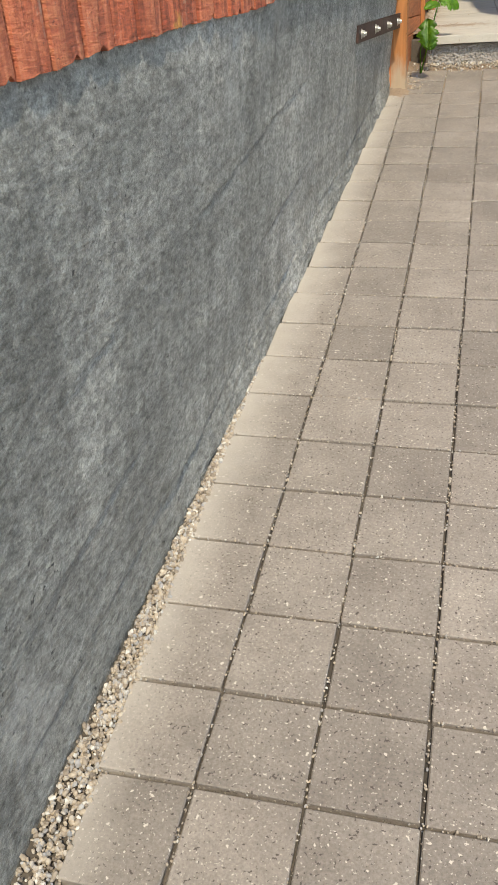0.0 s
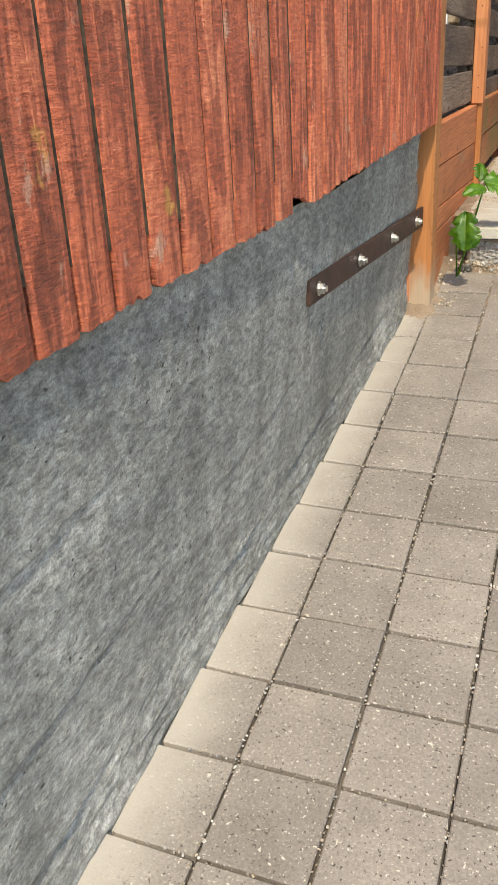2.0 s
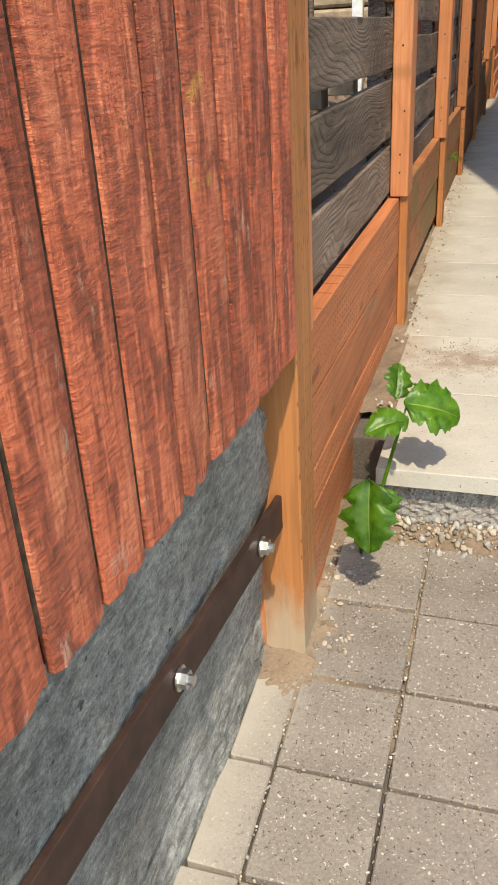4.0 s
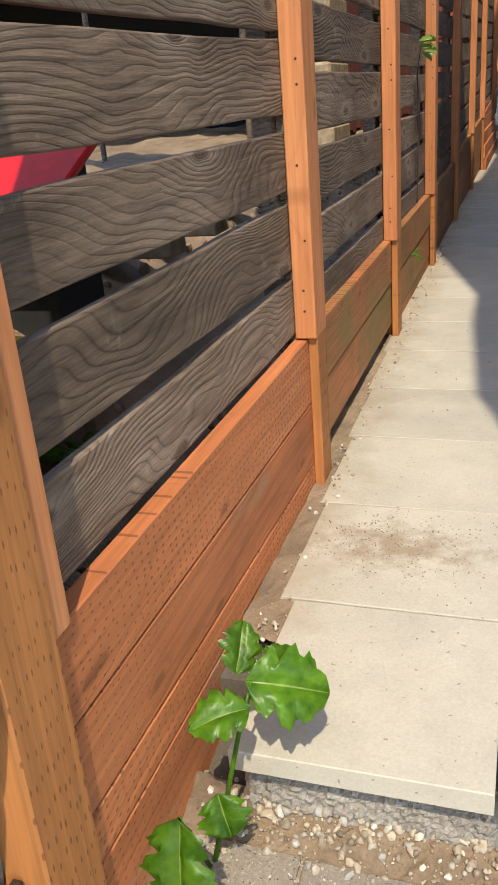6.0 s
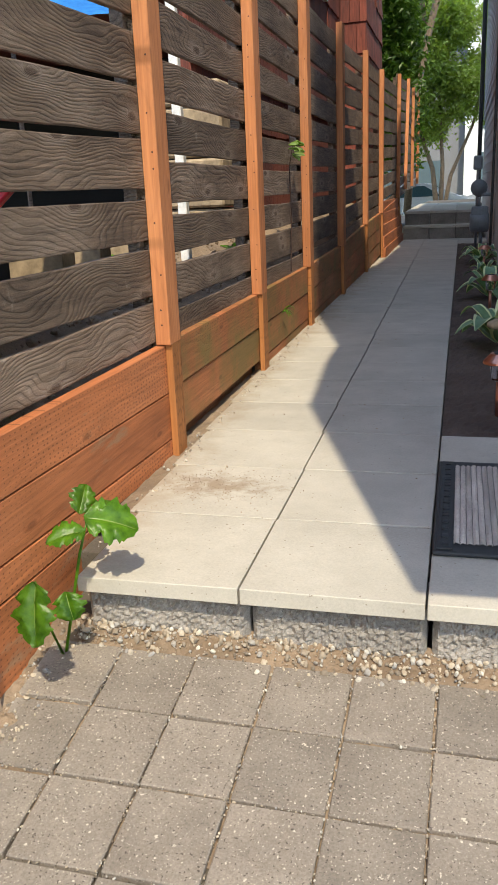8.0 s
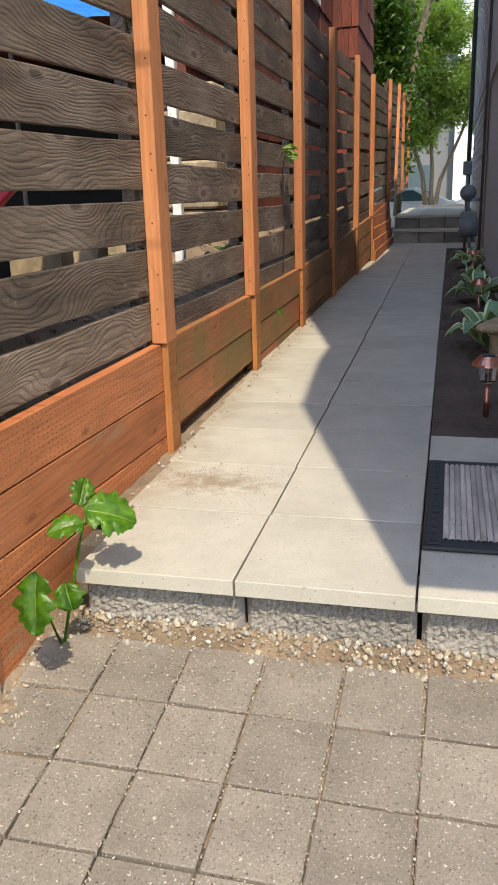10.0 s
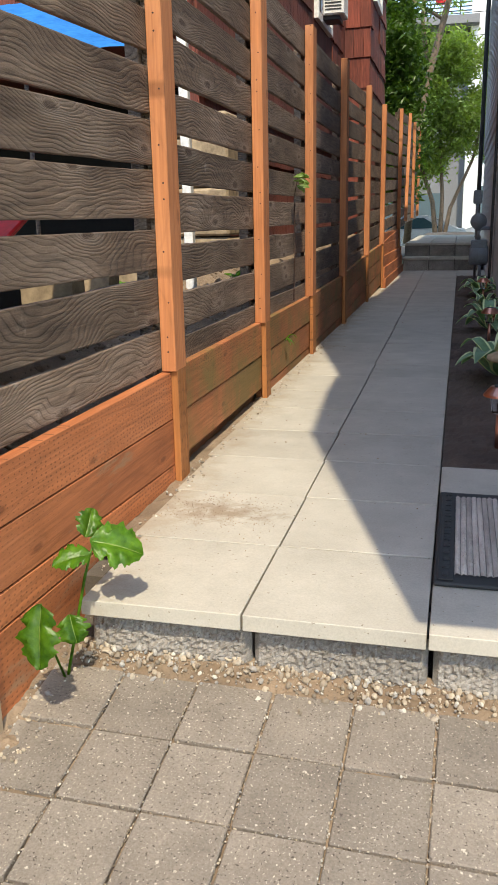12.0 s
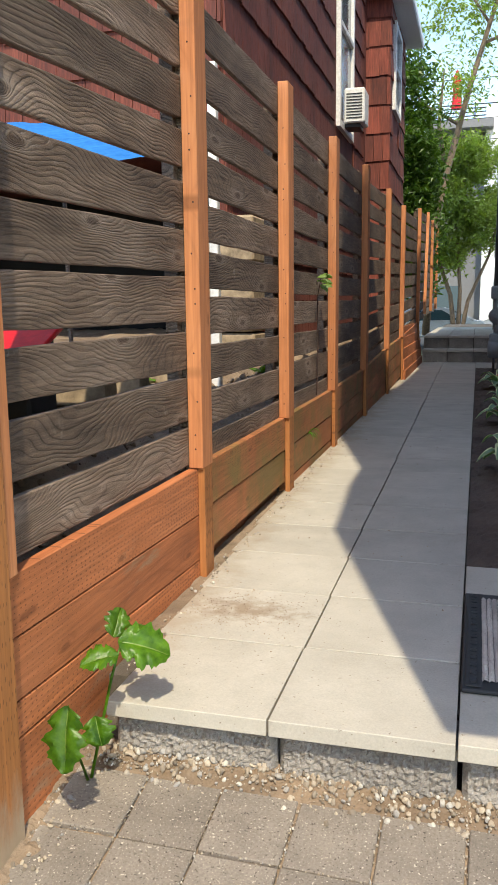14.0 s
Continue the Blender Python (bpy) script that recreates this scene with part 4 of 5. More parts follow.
def weed():
    t = thing("weed", "bright green broad-leaved weed growing beside the step", "plant", (-0.30, 5.33, 0.61))
    smooth(part("stem", tube([(0, 0, -0.04), (0.068, 0.010, 0.256), (0.091, 0.030, 0.352)], [0.0045, 0.004, 0.002], 8), LEAF, t))
    smooth(part("stem", tube([(0, -0.01, -0.03), (0.0, -0.07, 0.1), (0.041, -0.170, 0.267)], [0.004, 0.0035, 0.002], 8), LEAF, t))
    for base, hd, ln, w, tilt, curl, roll, sd in (
        ((0.082, 0.030, 0.350), 0.15, 0.128, 0.118, -0.05, 0.5, 0.75, 1),
        ((0.063, 0.040, 0.354), 1.3, 0.08, 0.07, 1.0, 0.3, 0.9, 2),
        ((0.094, 0.000, 0.325), -2.4, 0.085, 0.08, 0.3, 0.6, -0.4, 3),
        ((0.041, -0.170, 0.267), -1.5, 0.150, 0.112, -1.05, 0.2, 0.25, 4),
        ((0.038, -0.030, 0.168), -0.9, 0.07, 0.085, -0.85, 0.4, 0.3, 5),
        ((0.105, 0.050, 0.345), 0.9, 0.07, 0.06, 0.5, 0.5, 0.6, 6),
    ):
        part("leaf", lobed_leaf(base, hd, ln, w, tilt, curl, roll, sd), [LEAF, VEIN], t)
    return t


weed()


def grass_tuft(x, y, z, seed, n=7, h=0.12):
    rng = random.Random(seed)
    t = thing("grass_tuft", "small green tuft of grass sprouting from the fence", "grass tuft", (x, y, z))
    for k in range(n):
        a = rng.uniform(-1.2, 1.2)
        bm = bmesh.new()
        leaf_blade(bm, (0, 0, 0), a, h * rng.uniform(0.6, 1.1), 0.008, h * rng.uniform(0.2, 0.6), h * 0.5)
        part("blade", bm, [LEAF, LEAF], t)


grass_tuft(-0.37, 8.55, 1.0, 4)


def vine(x, y, z):
    t = thing("vine", "thin vine with small leaves climbing the fence", "vine", (x, y, z))
    part("stem", tube([(0.008, 0, -0.75), (0.008, 0.05, -0.4), (0.008, 0.02, -0.1), (0.03, 0.05, 0.05)], [0.004, 0.004, 0.003, 0.002], 6), RUST, t)
    for k in range(9):
        rng = random.Random(k)
        bm = lobed_leaf((0.03, 0.02 + 0.03 * (k - 4), 0.03 * math.sin(k)), rng.uniform(-1, 1), 0.07, 0.06, rng.uniform(-0.5, 0.4), 0.3, rng.uniform(-0.6, 0.6), k + 20, 8)
        part("leaf", bm, [VEIN, LEAF], t)


vine(-0.395, 8.95, 1.96)

# ---- garden behind the fence ----
def soil_z(u, v):
    d = max(0.0, -0.43 - u)
    return 1.15 + 0.28 * min(1, d / 0.45) + 0.12 * min(1, max(0, d - 0.45) / 0.8) + 0.05 * fbm(u * 2, v * 2) * min(1, d / 0.2) + 0.02 * fbm(u * 9, v * 9)


garden = grid("garden_soil", np.linspace(-4.2, -0.43, 60).tolist(), np.linspace(4.95, 20.0, 160).tolist(), lambda u, v: (u, v, soil_z(u, v)), SOIL)
tagged(garden, "dry brown garden soil behind the fence", "garden soil", "", "structure")

_rng = random.Random(31)
pebbles("soil_clods", [(x, y, soil_z(x, y), r) for x, y, r in [(_rng.uniform(-1.3, -0.44), _rng.uniform(5.2, 9.3), 0.004 + 0.022 * _rng.random() ** 2) for _ in range(1300)]], SOIL, "loose brown soil clods behind the fence", "soil")


def tub():
    """A low dark stand with a red tray leaning on it, its rim turned up all round."""
    t = thing("plastic_tray", "bright red plastic tray tilted on a dark stand", "tray", (-0.83, 5.85, 1.40))
    part("stand", hexa(bmesh.new(), [(-0.14, -0.06, -0.1), (0.14, -0.06, -0.1), (0.14, 0.12, -0.1), (-0.14, 0.12, -0.1), (-0.14, -0.06, 0.30), (0.14, -0.06, 0.30), (0.14, 0.12, 0.37), (-0.14, 0.12, 0.37)], 0.01), RUBBER, t)
    a, b = Vector((0, -0.20, 0.248)), Vector((0, 0.15, 0.412))
    up = Vector((0, -0.42, 0.91))

    def plate(x0, x1, f0, f1, lift, thick):
        p0, p1 = a.lerp(b, f0) + up * lift, a.lerp(b, f1) + up * lift
        low = [(x0, *p0.yz), (x1, *p0.yz), (x1, *p1.yz), (x0, *p1.yz)]
        return hexa(bmesh.new(), low + [tuple(Vector(p) + up * thick) for p in low], 0.004)

    part("tray", plate(-0.24, 0.24, 0.0, 1.0, 0.0, 0.012), REDP, t)
    part("rim", plate(0.225, 0.25, -0.03, 1.03, 0.013, 0.014), REDP, t)
    part("rim", plate(-0.25, -0.225, -0.03, 1.03, 0.013, 0.014), REDP, t)
    part("rim", plate(-0.224, 0.224, 0.95, 1.03, 0.013, 0.014), REDP, t)
    return t


tub()


def tarp():
    t = thing("tarp_shelter", "blue tarp stretched over poles behind the fence", "tarp", (-1.5, 7.9, 1.2))
    g = grid("sheet", np.linspace(-0.35, 0.5, 24).tolist(), np.linspace(-0.75, 0.35, 24).tolist(), lambda u, v: (u, v, 1.47 + 0.02 * u - 0.01 * (u * u + v * v) + 0.02 * fbm(u * 3, v * 3)), BLUE, t)
    for x, y in ((-0.3, -0.7), (-0.3, 0.3), (0.45, 0.3)):
        part("pole", tube([(x, y, 0.1), (x, y, 1.44 + 0.02 * x)], 0.014, 8), SLAT, t)
    return t


tarp()


def bag(x, y, z):
    t = thing("soil_bag", "crumpled yellow and black garden soil bag", "bag", (x, y, z))
    bm = bmesh.new()
    bmesh.ops.create_icosphere(bm, subdivisions=3, radius=1)
    for v in bm.verts:
        k = 1 + 0.18 * fbm(v.co.x * 2, v.co.y * 2, v.co.z * 2)
        v.co = Vector((v.co.x * 0.16, v.co.y * 0.26, max(-0.02, v.co.z * 0.07 + 0.05))) * k
    smooth(part("sack", bm, YELLOW, t))
    part("band", box(-0.05, 0.05, -0.06, 0.06, 0.115, 0.135, 0.005), RUBBER, t)


bag(-0.72, 5.5, soil_z(-0.72, 5.5) - 0.02)
for i, (x, y) in enumerate(((-0.55, 5.55), (-0.6, 5.35), (-0.75, 8.9), (-0.9, 7.2))):
    rng = random.Random(i)
    t = thing("seedling", "low leafy green seedling in the soil", "plant", (x, y, soil_z(x, y) - 0.005), "seedlings behind the fence")
    for k in range(8):
        bm = lobed_leaf((0, 0, 0.02), k * 0.8, rng.uniform(0.07, 0.12), 0.06, rng.uniform(0.2, 0.9), 0.4, 0, k + i * 9, 8)
        part("leaf", bm, [LEAF, VEIN], t)

t = thing("porch_post", "white painted porch post behind the fence", "post", (-0.78, 7.99, 1.2))
part("shaft", box(-0.025, 0.025, -0.025, 0.025, -0.05, 1.9, 0.004), WHITE, t)
part("base_block", box(-0.04, 0.04, -0.04, 0.04, -0.04, 0.12, 0.004), WHITE, t)
t = thing("stone_pier", "tan rough stone pier behind the fence", "pier", (-1.05, 9.3, 1.15))
for k in range(8):
    rng = random.Random(k)
    part("stone", box(-0.2, 0.2, -0.25 + rng.uniform(0, 0.03), 0.25, 0.16 * k, 0.16 * k + 0.15, 0.015), TAN, t)
for i, (y, z) in enumerate(((6.3, 1.55), (6.62, 1.55), (7.2, 1.55))):
    t = thing("lumber", "short pale sawn board lying on the soil", "lumber", (-1.0, y, z), "boards behind the fence")
    part("plank", box(-0.35, 0.35, -0.05, 0.05, -0.10, 0.0, 0.004), TAN, t)


# ---- red shingled house ----
rest_shakes = bmesh.new()


def shake_wall(parent, origin, along, length, z0, z1, facing, holes=(), course=0.30, width=0.17, seed=0, single=False):
    """Courses of shakes hung on one wall, each a part where it can be told apart."""
    rng = random.Random(seed)
    o, a, f = Vector(origin), Vector(along), Vector(facing)
    k, z = 0, z0
    while z < z1:
        bm = bmesh.new()
        s = -rng.uniform(0, width)
        while s < length:
            w = width * rng.uniform(0.6, 1.35)
            c0, c1 = max(s, 0) + 0.003, min(s + w, length) - 0.003
            s += w
            zl, zh = z + rng.uniform(-0.012, 0.012), min(z + course + 0.03, z1 + 0.02)
            if c1 - c0 < 0.01 or any(h0 < c1 and c0 < h1 and g0 < zh - 0.03 and zl < g1 for h0, h1, g0, g1 in holes):
                continue
            p = [o + a * c + f * d + Vector((0, 0, zz - o.z)) for c, d, zz in ((c0, 0.004, zl), (c1, 0.004, zl), (c1, 0.030, zl), (c0, 0.030, zl), (c0, 0.002, zh), (c1, 0.002, zh), (c1, 0.008, zh), (c0, 0.008, zh))]
            if single:
                part("shake", hexa(bmesh.new(), p), SHAKE, parent)
            else:
                hexa(rest_shakes, p)
        bm.free()
        z += course


rh = thing("red_house", "old house clad in dark red wooden shakes", "house", (-1.15, 9.6, 1.2))
RO = Matrix.Translation(-rh.location)


def rpart(name, bm, mat, label="", parent=None):
    bm.transform(RO)
    return part(name, bm, mat, parent or rh, label)


MX, BX, BY, BY2 = -1.15, -0.79, 16.95, 19.4
rpart("wall", box(-6, MX, 9.4, 17.2, 3.1, 7.2), SHAKE)
rpart("lower_wall", box(-6, MX, 12.6, 17.2, 1.2, 3.097), SHAKE)
rpart("porch_side", box(MX - 0.12, MX, 9.4, 12.597, 1.2, 3.097), SHAKE)
rpart("porch_end", box(-6.1, -5.6, 9.4, 12.597, 1.2, 3.097), SHAKE)
rpart("bay_wall", box(-3, BX, BY, BY2, 1.0, 6.4), SHAKE)
rpart("bay_eave", box(-3, BX + 0.32, BY - 0.25, BY2 + 0.3, 6.4, 6.55, 0.02), WHITE, "white eave board")
rpart("eave", box(-6, MX + 0.25, 9.2, 16.4, 7.2, 7.35, 0.02), WHITE)


def shakes(origin, along, length, z0, z1, facing, holes, course, seed):
    o = Vector(origin) - rh.location
    lo = rh.location.z
    shake_wall(rh, o, along, length, z0 - lo, z1 - lo, facing, [(a, b, c - lo, d - lo) for a, b, c, d in holes], course, 0.19, seed, seed in (2, 3))


WIN_Y, WIN_Z = (14.2, 15.3), (4.0, 6.4)
shakes((MX, 9.4, 1.5), (0, 1, 0), 7.2, 1.5, 7.2, (1, 0, 0), [(4.72, 5.98, 3.9, 6.5)], 0.36, 1)
shakes((-1.6, BY, 1.5), (1, 0, 0), 0.83, 1.5, 6.4, (0, -1, 0), [], 0.42, 2)
shakes((BX, BY, 1.5), (0, 1, 0), 2.5, 1.5, 6.4, (1, 0, 0), [(0.42, 1.38, 4.75, 6.2)], 0.42, 3)
shakes((-3.5, 9.4, 1.5), (1, 0, 0), 2.35, 3.17, 7.0, (0, -1, 0), [], 0.30, 4)
# porch shade is painted: a near-black sheet over the back wall
rpart("porch_back", box(-5.59, MX - 0.13, 12.55, 12.595, 1.2, 3.09), PORCH_SHADE, "near-black back sheet of the porch, painted as its shade")
rpart("fascia", box(-5.5, MX, 9.28, 9.36, 3.05, 3.17, 0.004), SHAKE)

tagged(part("shake_cladding", rest_shakes, SHAKE, rh), kind="stuff")


def window(name, x, y0, y1, z0, z1):
    w = rpart(name, box(x + 0.001, x + 0.02, y0, y1, z0, z1), WINDOWG, "dark window with a white wooden frame")
    f = 0.09
    for a in ((y0 - f, y0, z0 - f, z1 + f), (y1, y1 + f, z0 - f, z1 + f), (y0, y1, z1, z1 + f), (y0, y1, z0 - f, z0), (y0, y1, (z0 + z1) / 2 - 0.03, (z0 + z1) / 2 + 0.03)):
        bm = box(x + 0.002, x + 0.06, *a, 0.004)
        bm.transform(RO)
        part("window_frame", bm, WHITE, w)


window("window", MX, 14.25, 15.25, 4.1, 6.4)
window("window", BX, 17.45, 18.25, 4.95, 6.1)
ac = thing("air_conditioner", "white window air conditioner hanging from the red house", "air conditioner", (MX + 0.06, 14.75, 4.1))
part("case", box(0, 0.26, -0.3, 0.1, 0, 0.42, 0.015), WHITE, ac)
for k in range(9):
    part("louvre", box(0.03, 0.23, -0.306, -0.301, 0.05 + 0.036 * k, 0.065 + 0.036 * k), RUBBER, ac)
part("bracket", box(0, 0.2, -0.25, 0.05, -0.05, -0.003, 0.004), BLACK, ac)


# ---- street, trees, far building ----
street = tagged(part("road", box(-60, 60, 32.5, 44, 0.1, 0.28), ASPHALT), "grey asphalt street beyond the path", "street", "", "structure")


def tree(name, label, x, y, z0, limbs, crown, count, size, mat, seed, lean=(0.0, 0.0)):
    """Tapered trunk and limbs, and a crown of many single leaves held in ragged clumps."""
    rng = random.Random(seed)
    t = thing(name, label, "tree", (x, y, z0))
    for pts, r in limbs:
        smooth(part("trunk" if r[0] > 0.07 else "limb", tube(pts, r, 8), TRUNK, t))
    verts, faces = [], []
    clumps = []
    for c, rad, n in crown:
        for _ in range(n):
            d = Vector((rng.gauss(0, 1), rng.gauss(0, 1), rng.gauss(0, 1))).normalized() * rng.random() ** 0.4
            clumps.append(Vector((c[0] + d.x * rad[0], c[1] + d.y * rad[1], c[2] + d.z * rad[2])))
    for _ in range(count):
        c = rng.choice(clumps)
        p = c + Vector((rng.gauss(0, 1), rng.gauss(0, 1), rng.gauss(0, 0.7))) * 0.22
        m = Euler((rng.uniform(-1, 1), rng.uniform(-1, 1), rng.uniform(0, 6.28))).to_matrix()
        s = size * rng.uniform(0.6, 1.3)
        o = len(verts)
        for q in ((-1, 0, 0), (-0.2, 0.42, 0.1), (1, 0, -0.1), (-0.2, -0.42, 0.1)):
            verts.append(p + m @ (Vector(q) * s))
        faces += [(o, o + 2, o + 1), (o, o + 3, o + 2)]
    crown_ob = raw("crown", verts, faces, mat, t)
    return t


tree("tree", "slender street tree with a leaning trunk and airy leaves", -0.2, 26, 1.2,
     [([(-0.5, 0, -0.2), (-0.35, 0, 2.5), (-0.05, 0, 4.0), (0.45, 0, 6.0), (1.2, 0, 8.5), (1.6, 0, 10.5)], [0.10, 0.09, 0.085, 0.07, 0.045, 0.02]),
      ([(-0.1, 0, 3.9), (-0.3, 0.2, 5.2), (-0.2, 0.2, 6.5)], [0.06, 0.05, 0.02]),
      ([(0.2, 0, 5.1), (-0.7, -0.3, 5.6), (-1.3, -0.3, 6.6)], [0.05, 0.035, 0.012]),
      ([(0.8, 0, 7.0), (1.7, 0.3, 7.4), (2.5, 0.3, 8.2)], [0.045, 0.03, 0.01]),
      ([(0.9, 0, 7.4), (0.3, 0.3, 8.4), (0.1, 0.3, 9.4)], [0.04, 0.03, 0.01])],
     [((0.2, 0, 6.0), (1.0, 1.2, 0.9), 12), ((0.8, 0, 8.0), (1.3, 1.3, 1.2), 22), ((1.5, 0, 9.5), (1.2, 1.2, 1.3), 22), ((-0.4, 0, 7.8), (0.6, 0.8, 1.2), 12)], 5200, 0.065, TREELEAF, 1)
tree("tree", "dense dark green tree beside the red house", -1.25, 23, 1.2,
     [([(0, 0, -0.2), (0.1, 0, 2.5), (0.0, 0, 5)], [0.12, 0.1, 0.05])],
     [((0.3, 0, 3.6), (0.55, 0.9, 2.6), 110), ((0.45, 0, 2.2), (0.4, 0.8, 1.4), 30)], 17000, 0.075, DARKLEAF, 2)
tree("tree", "bushy street tree with several thin stems", 0.0, 31, 0.7,
     [([(0, 0, -0.6), (-0.25, 0, 1.4), (-0.9, 0, 3.2), (-1.3, 0, 5)], [0.09, 0.07, 0.05, 0.02]),
      ([(0, 0, -0.6), (0.05, 0, 1.5), (-0.1, 0, 3.4), (0.1, 0, 5.2)], [0.085, 0.06, 0.04, 0.02]),
      ([(0, 0, -0.6), (0.3, 0, 1.2), (0.9, 0, 2.6), (1.3, 0, 4.4)], [0.08, 0.06, 0.04, 0.02])],
     [((-0.7, 0, 3.6), (1.3, 1.1, 1.7), 70), ((0.6, 0, 4.0), (1.2, 1.1, 1.6), 60), ((0.0, 0.3, 5.6), (1.4, 1.0, 0.9), 30)], 24000, 0.08, TREELEAF, 3)
tree("tree", "leafy tree across the street", -4.0, 46, 0.3,
     [([(0, 0, -0.2), (0, 0, 4)], [0.2, 0.1])], [((0, 0, 5), (4, 2, 3.5), 120)], 9000, 0.16, TREELEAF, 4)


def car(x, y, z):
    t = thing("car", "silver parked car on the street", "car", (x, y, z), "parked cars")
    prof = [(-2.1, 0.35), (-2.15, 0.75), (-1.3, 0.92), (-0.6, 1.38), (0.7, 1.42), (1.5, 1.0), (2.1, 0.9), (2.15, 0.4)]
    bm = bmesh.new()
    a, b = [bm.verts.new((px, -0.85, pz)) for px, pz in prof], [bm.verts.new((px, 0.85, pz)) for px, pz in prof]
    bm.faces.new(a)
    bm.faces.new(b[::-1])
    for i in range(len(prof)):
        j = (i + 1) % len(prof)
        bm.faces.new((a[i], a[j], b[j], b[i]))
    bmesh.ops.bevel(bm, geom=bm.edges[:], offset=0.06, segments=2, affect="EDGES")
    part("body", bm, CAR, t)
    part("side_window", hexa(bmesh.new(), [(-1.0, -0.865, 0.95), (1.2, -0.865, 0.98), (1.2, -0.84, 0.98), (-1.0, -0.84, 0.95), (-0.5, -0.865, 1.3), (0.6, -0.865, 1.33), (0.6, -0.84, 1.33), (-0.5, -0.84, 1.3)]), CARGLASS, t)
    part("windscreen", hexa(bmesh.new(), [(0.86, -0.7, 1.36), (0.9, -0.7, 1.37), (0.9, 0.7, 1.37), (0.86, 0.7, 1.36), (1.4, -0.7, 1.06), (1.44, -0.7, 1.07), (1.44, 0.7, 1.07), (1.4, 0.7, 1.06)]), CARGLASS, t)
    for wx in (-1.35, 1.35):
        w = part("wheel", tube([(wx, -0.88, 0.32), (wx, -0.66, 0.32)], 0.32, 20), RUBBER, t)
        part("rim", tube([(wx, -0.89, 0.32), (wx, -0.86, 0.32)], 0.2, 14), STEEL, w)


car(-1.2, 34.2, 0.28)
car(2.6, 38.4, 0.28)

apt = thing("apartment_building", "white and grey modern apartment building across the street", "building", (0.5, 52, 0.24))
part("wall", box(0.2, 14, 0, 10, 0, 12.2), STUCCO, apt)
part("grey_wing", box(-14, 0.19, 1.0, 10, 0, 10.8), GREYBLD, apt)
part("roof_slab", box(-3.0, 0.6, -0.9, 9.0, 10.9, 11.3), GREYBLD, apt)
for fl in range(4):
    for k in range(4):
        w = part("window", box(0.9 + k * 2.6, 2.7 + k * 2.6, -0.05, -0.004, 1.2 + fl * 2.9, 2.9 + fl * 2.9), WINDOWG, apt)
        part("frame", box(1.75 + k * 2.6, 1.82 + k * 2.6, -0.07, -0.051, 1.2 + fl * 2.9, 2.9 + fl * 2.9), WHITE, w)
        part("window", box(-2.4 - k * 2.8, -0.9 - k * 2.8, 0.95, 0.996, 1.2 + fl * 2.6, 2.6 + fl * 2.6), WINDOWG, apt)
for k in range(5):
    part("rail", tube([(-4, 0.2, 11.5 + 0.2 * k), (9, 0.2, 11.5 + 0.2 * k)], 0.03, 6), BLACK, apt)
for k in range(8):
    part("rail_post", tube([(-4 + 1.8 * k, 0.2, 11.3), (-4 + 1.8 * k, 0.2, 12.4)], 0.035, 6), BLACK, apt)
u = thing("patio_umbrella", "closed red umbrella on the roof terrace", "umbrella", (-0.9, 52.5, 11.9))
part("pole", tube([(0, 0, 0), (0, 0, 2.6)], 0.04, 8), STEEL, u)
part("canopy", tube([(0, 0, 0.5), (0, 0, 1.0), (0, 0, 2.2), (0, 0, 2.55)], [0.30, 0.24, 0.2, 0.03], 12), UMBR, u)
lines = thing("power_line", "thin black overhead power lines on wooden poles", "power line", (-14, 34, 0.25))
for x in (0.0, 28.0):
    part("pole", tube([(x, 0, -0.05), (x, 0, 10.2)], [0.15, 0.1], 10), TRUNK, lines)
for z in (4.9, 7.4, 8.1, 9.4):
    part("cable", tube([(0, 0, z), (9, 0, z - 0.25), (14, 0, z - 0.3), (19, 0, z - 0.25), (28, 0, z)], 0.012, 6), BLACK, lines)


# ---- pavers, pebbles ----
drive = thing("driveway", "sloping drive of small square brown-grey concrete pavers", "driveway", (0, 0, 0), "", "structure")


def row_y(k):
    return 0.895 + 0.2 * k if k <= 14 else 3.695 + 0.2095 * (k - 14)


def col_x(c, y):
    return 0.203 * c - 0.015 + 0.0127 * y


def paver(x0, x1, y0, y1, rng, bm):
    j, d = 0.0026, [rng.uniform(-0.0024, 0.0024) for _ in range(4)]
    jj = [j + rng.uniform(-0.001, 0.0022) for _ in range(4)]
    jj[2], jj[3] = jj[2] + 0.0012, jj[3] + 0.0012
    s0, s1 = 0.0127 * 0.0, 0.0127 * (y1 - y0)
    a = [(x0 + jj[0], y0 + jj[2]), (x1 - jj[1], y0 + jj[2]), (x1 - jj[1] + s1, y1 - jj[3]), (x0 + jj[0] + s1, y1 - jj[3])]
    off = rng.uniform(-0.0022, 0.0022)
    c = [(x, y, drive_z(x, y) - 0.05) for x, y in a] + [(x, y, drive_z(x, y) + off + e) for (x, y), e in zip(a, d)]
    hexa(bm, c, 0.0028)


_rng = random.Random(77)
rest = bmesh.new()
for k in range(-18, 22):
    y0, y1 = row_y(k), row_y(k + 1)
    if k == 21:
        y1 = 5.375
    for c in range(-4, 17):
        x0 = col_x(c, y0)
        x1 = x0 + 0.203
        lim = wall_x(y0, drive_z(-0.5, y0)) + 0.012
        if y0 < 2.3:
            lim = max(lim, x0 if c >= -3 + 0 else 9)
        if x1 < lim + 0.03 or (y0 > 4.9 and x0 < -0.37):
            continue
        if c == -4 and y0 < 2.2:
            continue
        x0 = max(x0, lim, -0.597 if y0 < 1.75 else -9)
        near = -3 < k and c < 6 and x1 < 1.3
        bm = bmesh.new() if near else rest
        paver(x0, x1, y0, y1, _rng, bm)
        if near:
            part("paver", bm, PAVER, drive)
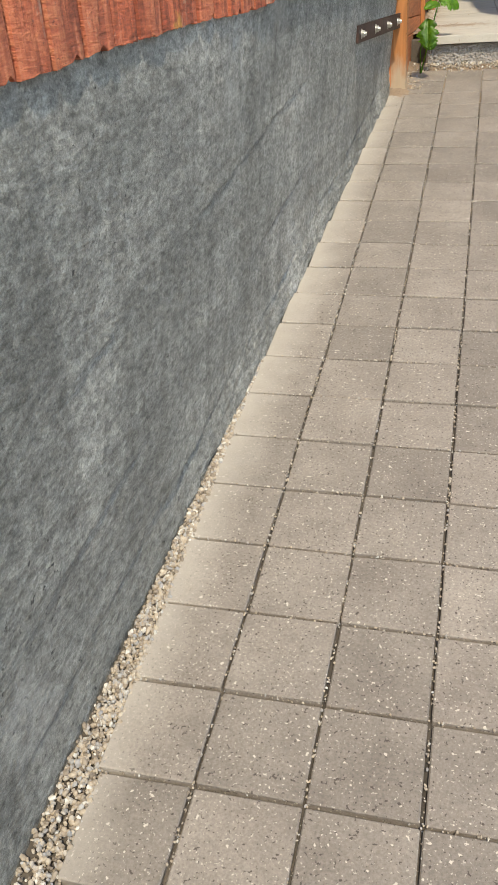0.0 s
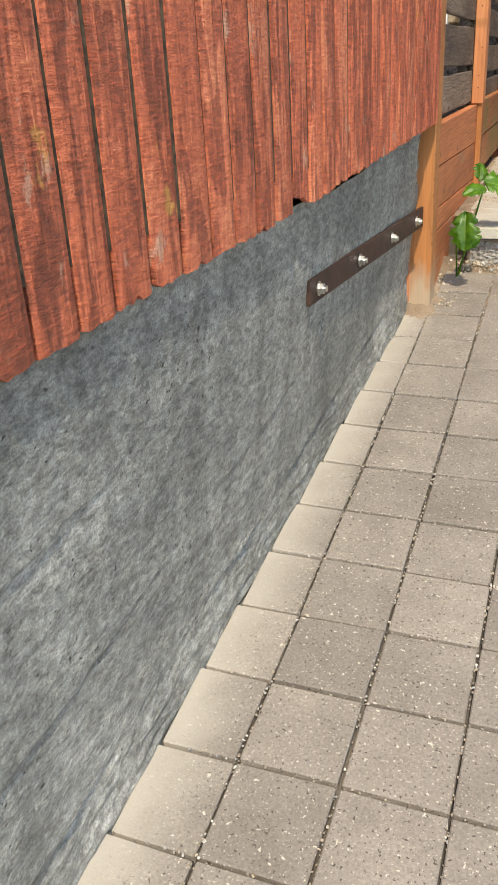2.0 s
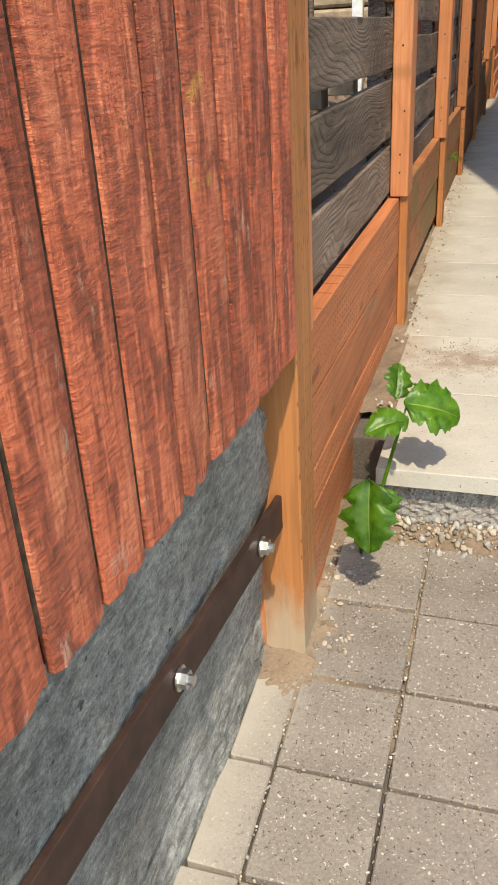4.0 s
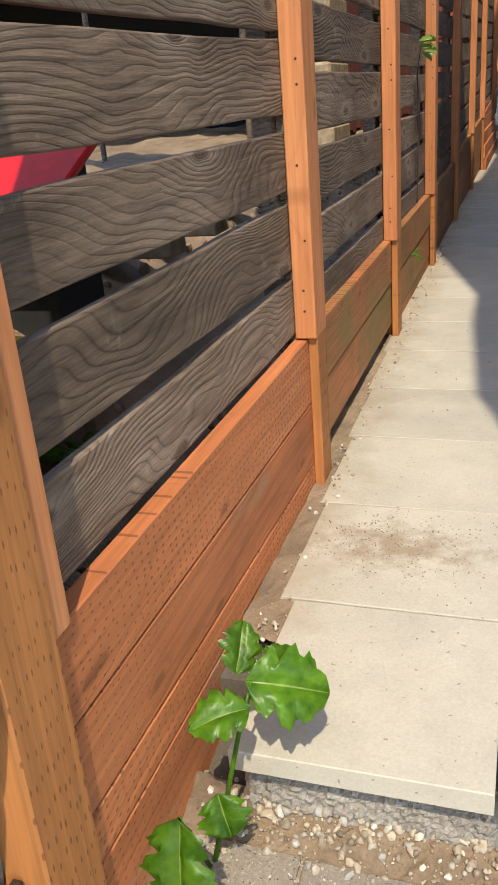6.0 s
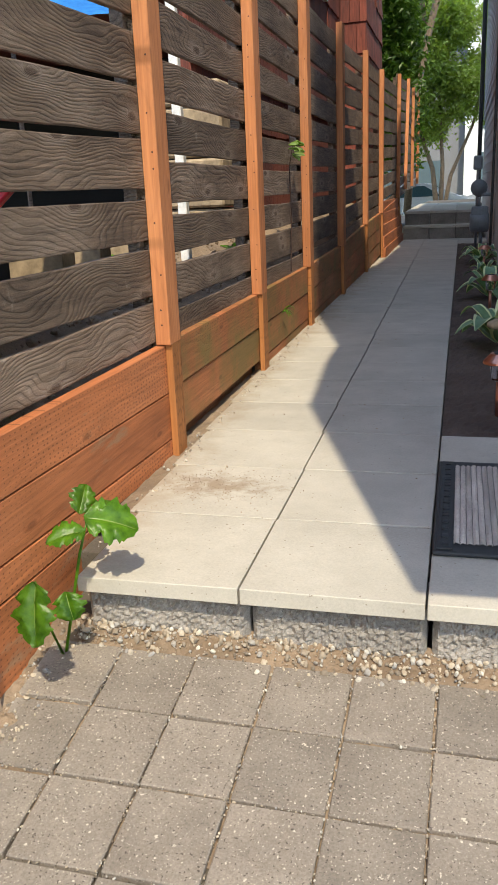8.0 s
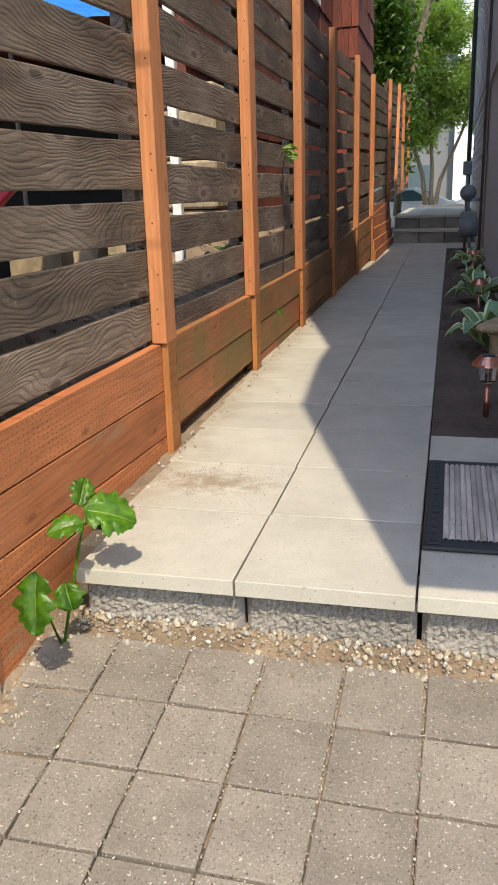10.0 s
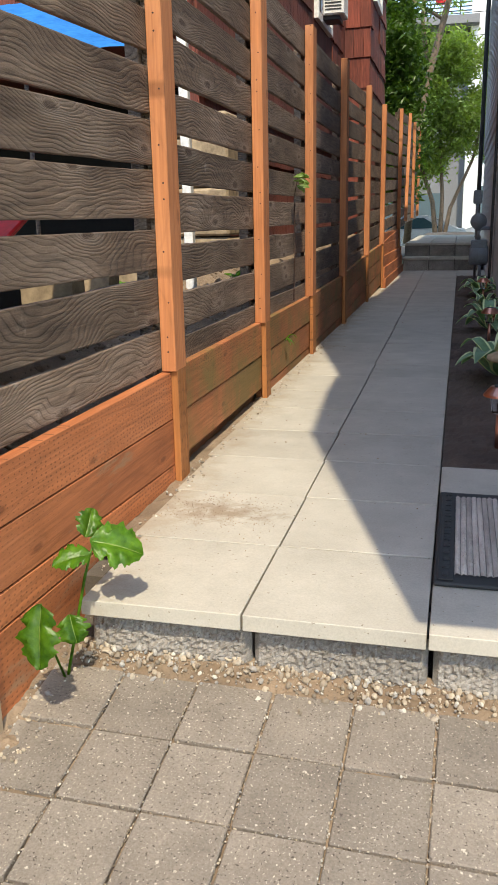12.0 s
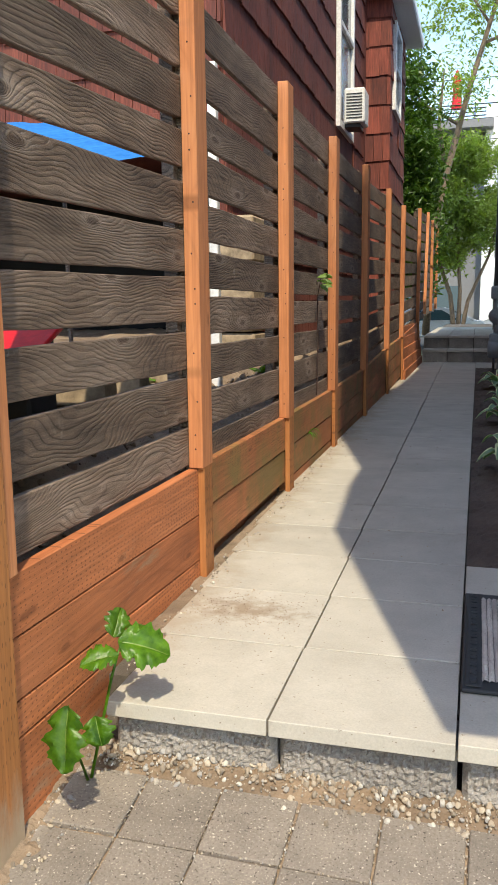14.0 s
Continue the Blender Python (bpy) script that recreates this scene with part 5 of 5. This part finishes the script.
r = part("far_pavers", rest, PAVER, drive)
tagged(r, kind="stuff")

_rng = random.Random(9)
spots = []
for _ in range(6000):
    y = _rng.uniform(0.2, 2.75)
    lo = wall_x(y, drive_z(-0.6, y)) + 0.008
    hi = max(col_x(-3, y), -0.597 if y < 1.9 else -9) + 0.012
    if hi <= lo:
        continue
    x = lo + (hi - lo) * _rng.random() ** 0.9
    spots.append((x, y, drive_z(x, y) - 0.012 + _rng.uniform(0, 0.012), _rng.uniform(0.003, 0.0085)))
for _ in range(1500):
    x, y = _rng.uniform(-0.35, 1.15), 5.45 - abs(_rng.gauss(0, 0.05))
    size = 0.0018 + 0.010 * _rng.random() ** 3
    spots.append((x, y, drive_z(x, y) + 0.028 * max(0.0, 1 - (5.47 - y) / 0.13) - 0.006 + size * 0.4, size))
for _ in range(220):
    x, y = _rng.uniform(-0.38, -0.27), _rng.uniform(5.0, 5.5)
    spots.append((x, y, drive_z(x, y) + _rng.uniform(-0.01, 0.004), _rng.uniform(0.002, 0.009)))


def drift(u, v):
    """Loose soil banked against the step, thinning out over the pavers."""
    z = drive_z(u, v)
    bank = max(0.0, 1 - (5.47 - v) / (0.13 + 0.05 * fbm(u * 5, 2.2)))
    post = max(0.0, 1 - math.hypot((u + 0.40) / 0.16, (v - 5.02) / 0.2))
    side = max(0.0, 1 - (u + 0.40) / (0.06 + 0.03 * fbm(v * 6, 4.4))) * min(1.0, max(0.0, (v - 4.95) / 0.1))
    return (u, v, z - 0.012 + 0.030 * bank + 0.022 * post + 0.025 * side + 0.007 * fbm(u * 14, v * 14) + 0.004 * fbm(u * 45, v * 45))


tagged(grid("soil_drift", np.linspace(-0.52, 1.2, 190).tolist(), np.linspace(4.80, 5.47, 75).tolist(), drift, SOIL), "dry tan soil banked against the step", "soil", "", "structure")
pebbles("pebbles", spots, PEBBLE, "small mixed tan and grey pebbles", "gravel")
spots = []
for _ in range(7500):
    y = _rng.uniform(0.4, 5.4)
    c = _rng.randint(-3, 6)
    if _rng.random() < 0.75:
        x = col_x(c, y) + _rng.gauss(0, 0.0025)
    else:
        k = _rng.randint(-2, 21)
        x, y = _rng.uniform(-0.6, 1.1), row_y(k) + _rng.gauss(0, 0.0025)
    if x < wall_x(y, 0.3) + 0.02:
        continue
    spots.append((x, y, drive_z(x, y) - 0.003 + _rng.uniform(0, 0.003), _rng.uniform(0.0015, 0.0042)))
pebbles("joint_grit", spots, PEBBLE, "pale grit lying in the paver joints", "grit")
spots = [(-0.30 - 0.012 * (y - 5.5) + _rng.gauss(0, 0.02), y, SLAB_Z + _rng.uniform(-0.006, 0.004), _rng.uniform(0.002, 0.008)) for y in [_rng.uniform(5.6, 15) for _ in range(900)]]
pebbles("path_grit", spots, PEBBLE, "soil crumbs and grit along the fence foot", "grit")

_rng = random.Random(19)
spots = []
for _ in range(520):
    x, y = _rng.gauss(-0.10, 0.13), _rng.gauss(6.12, 0.10)
    if x > -0.30:
        spots.append((x, y, SLAB_Z + 0.001, _rng.uniform(0.0008, 0.0028)))
for _ in range(160):
    spots.append((_rng.uniform(-0.3, 0.6), _rng.uniform(6.0, 15), SLAB_Z + 0.001, _rng.uniform(0.0012, 0.005)))
pebbles("soil_crumbs", spots, SOIL, "brown soil crumbs scattered on the slabs", "soil")
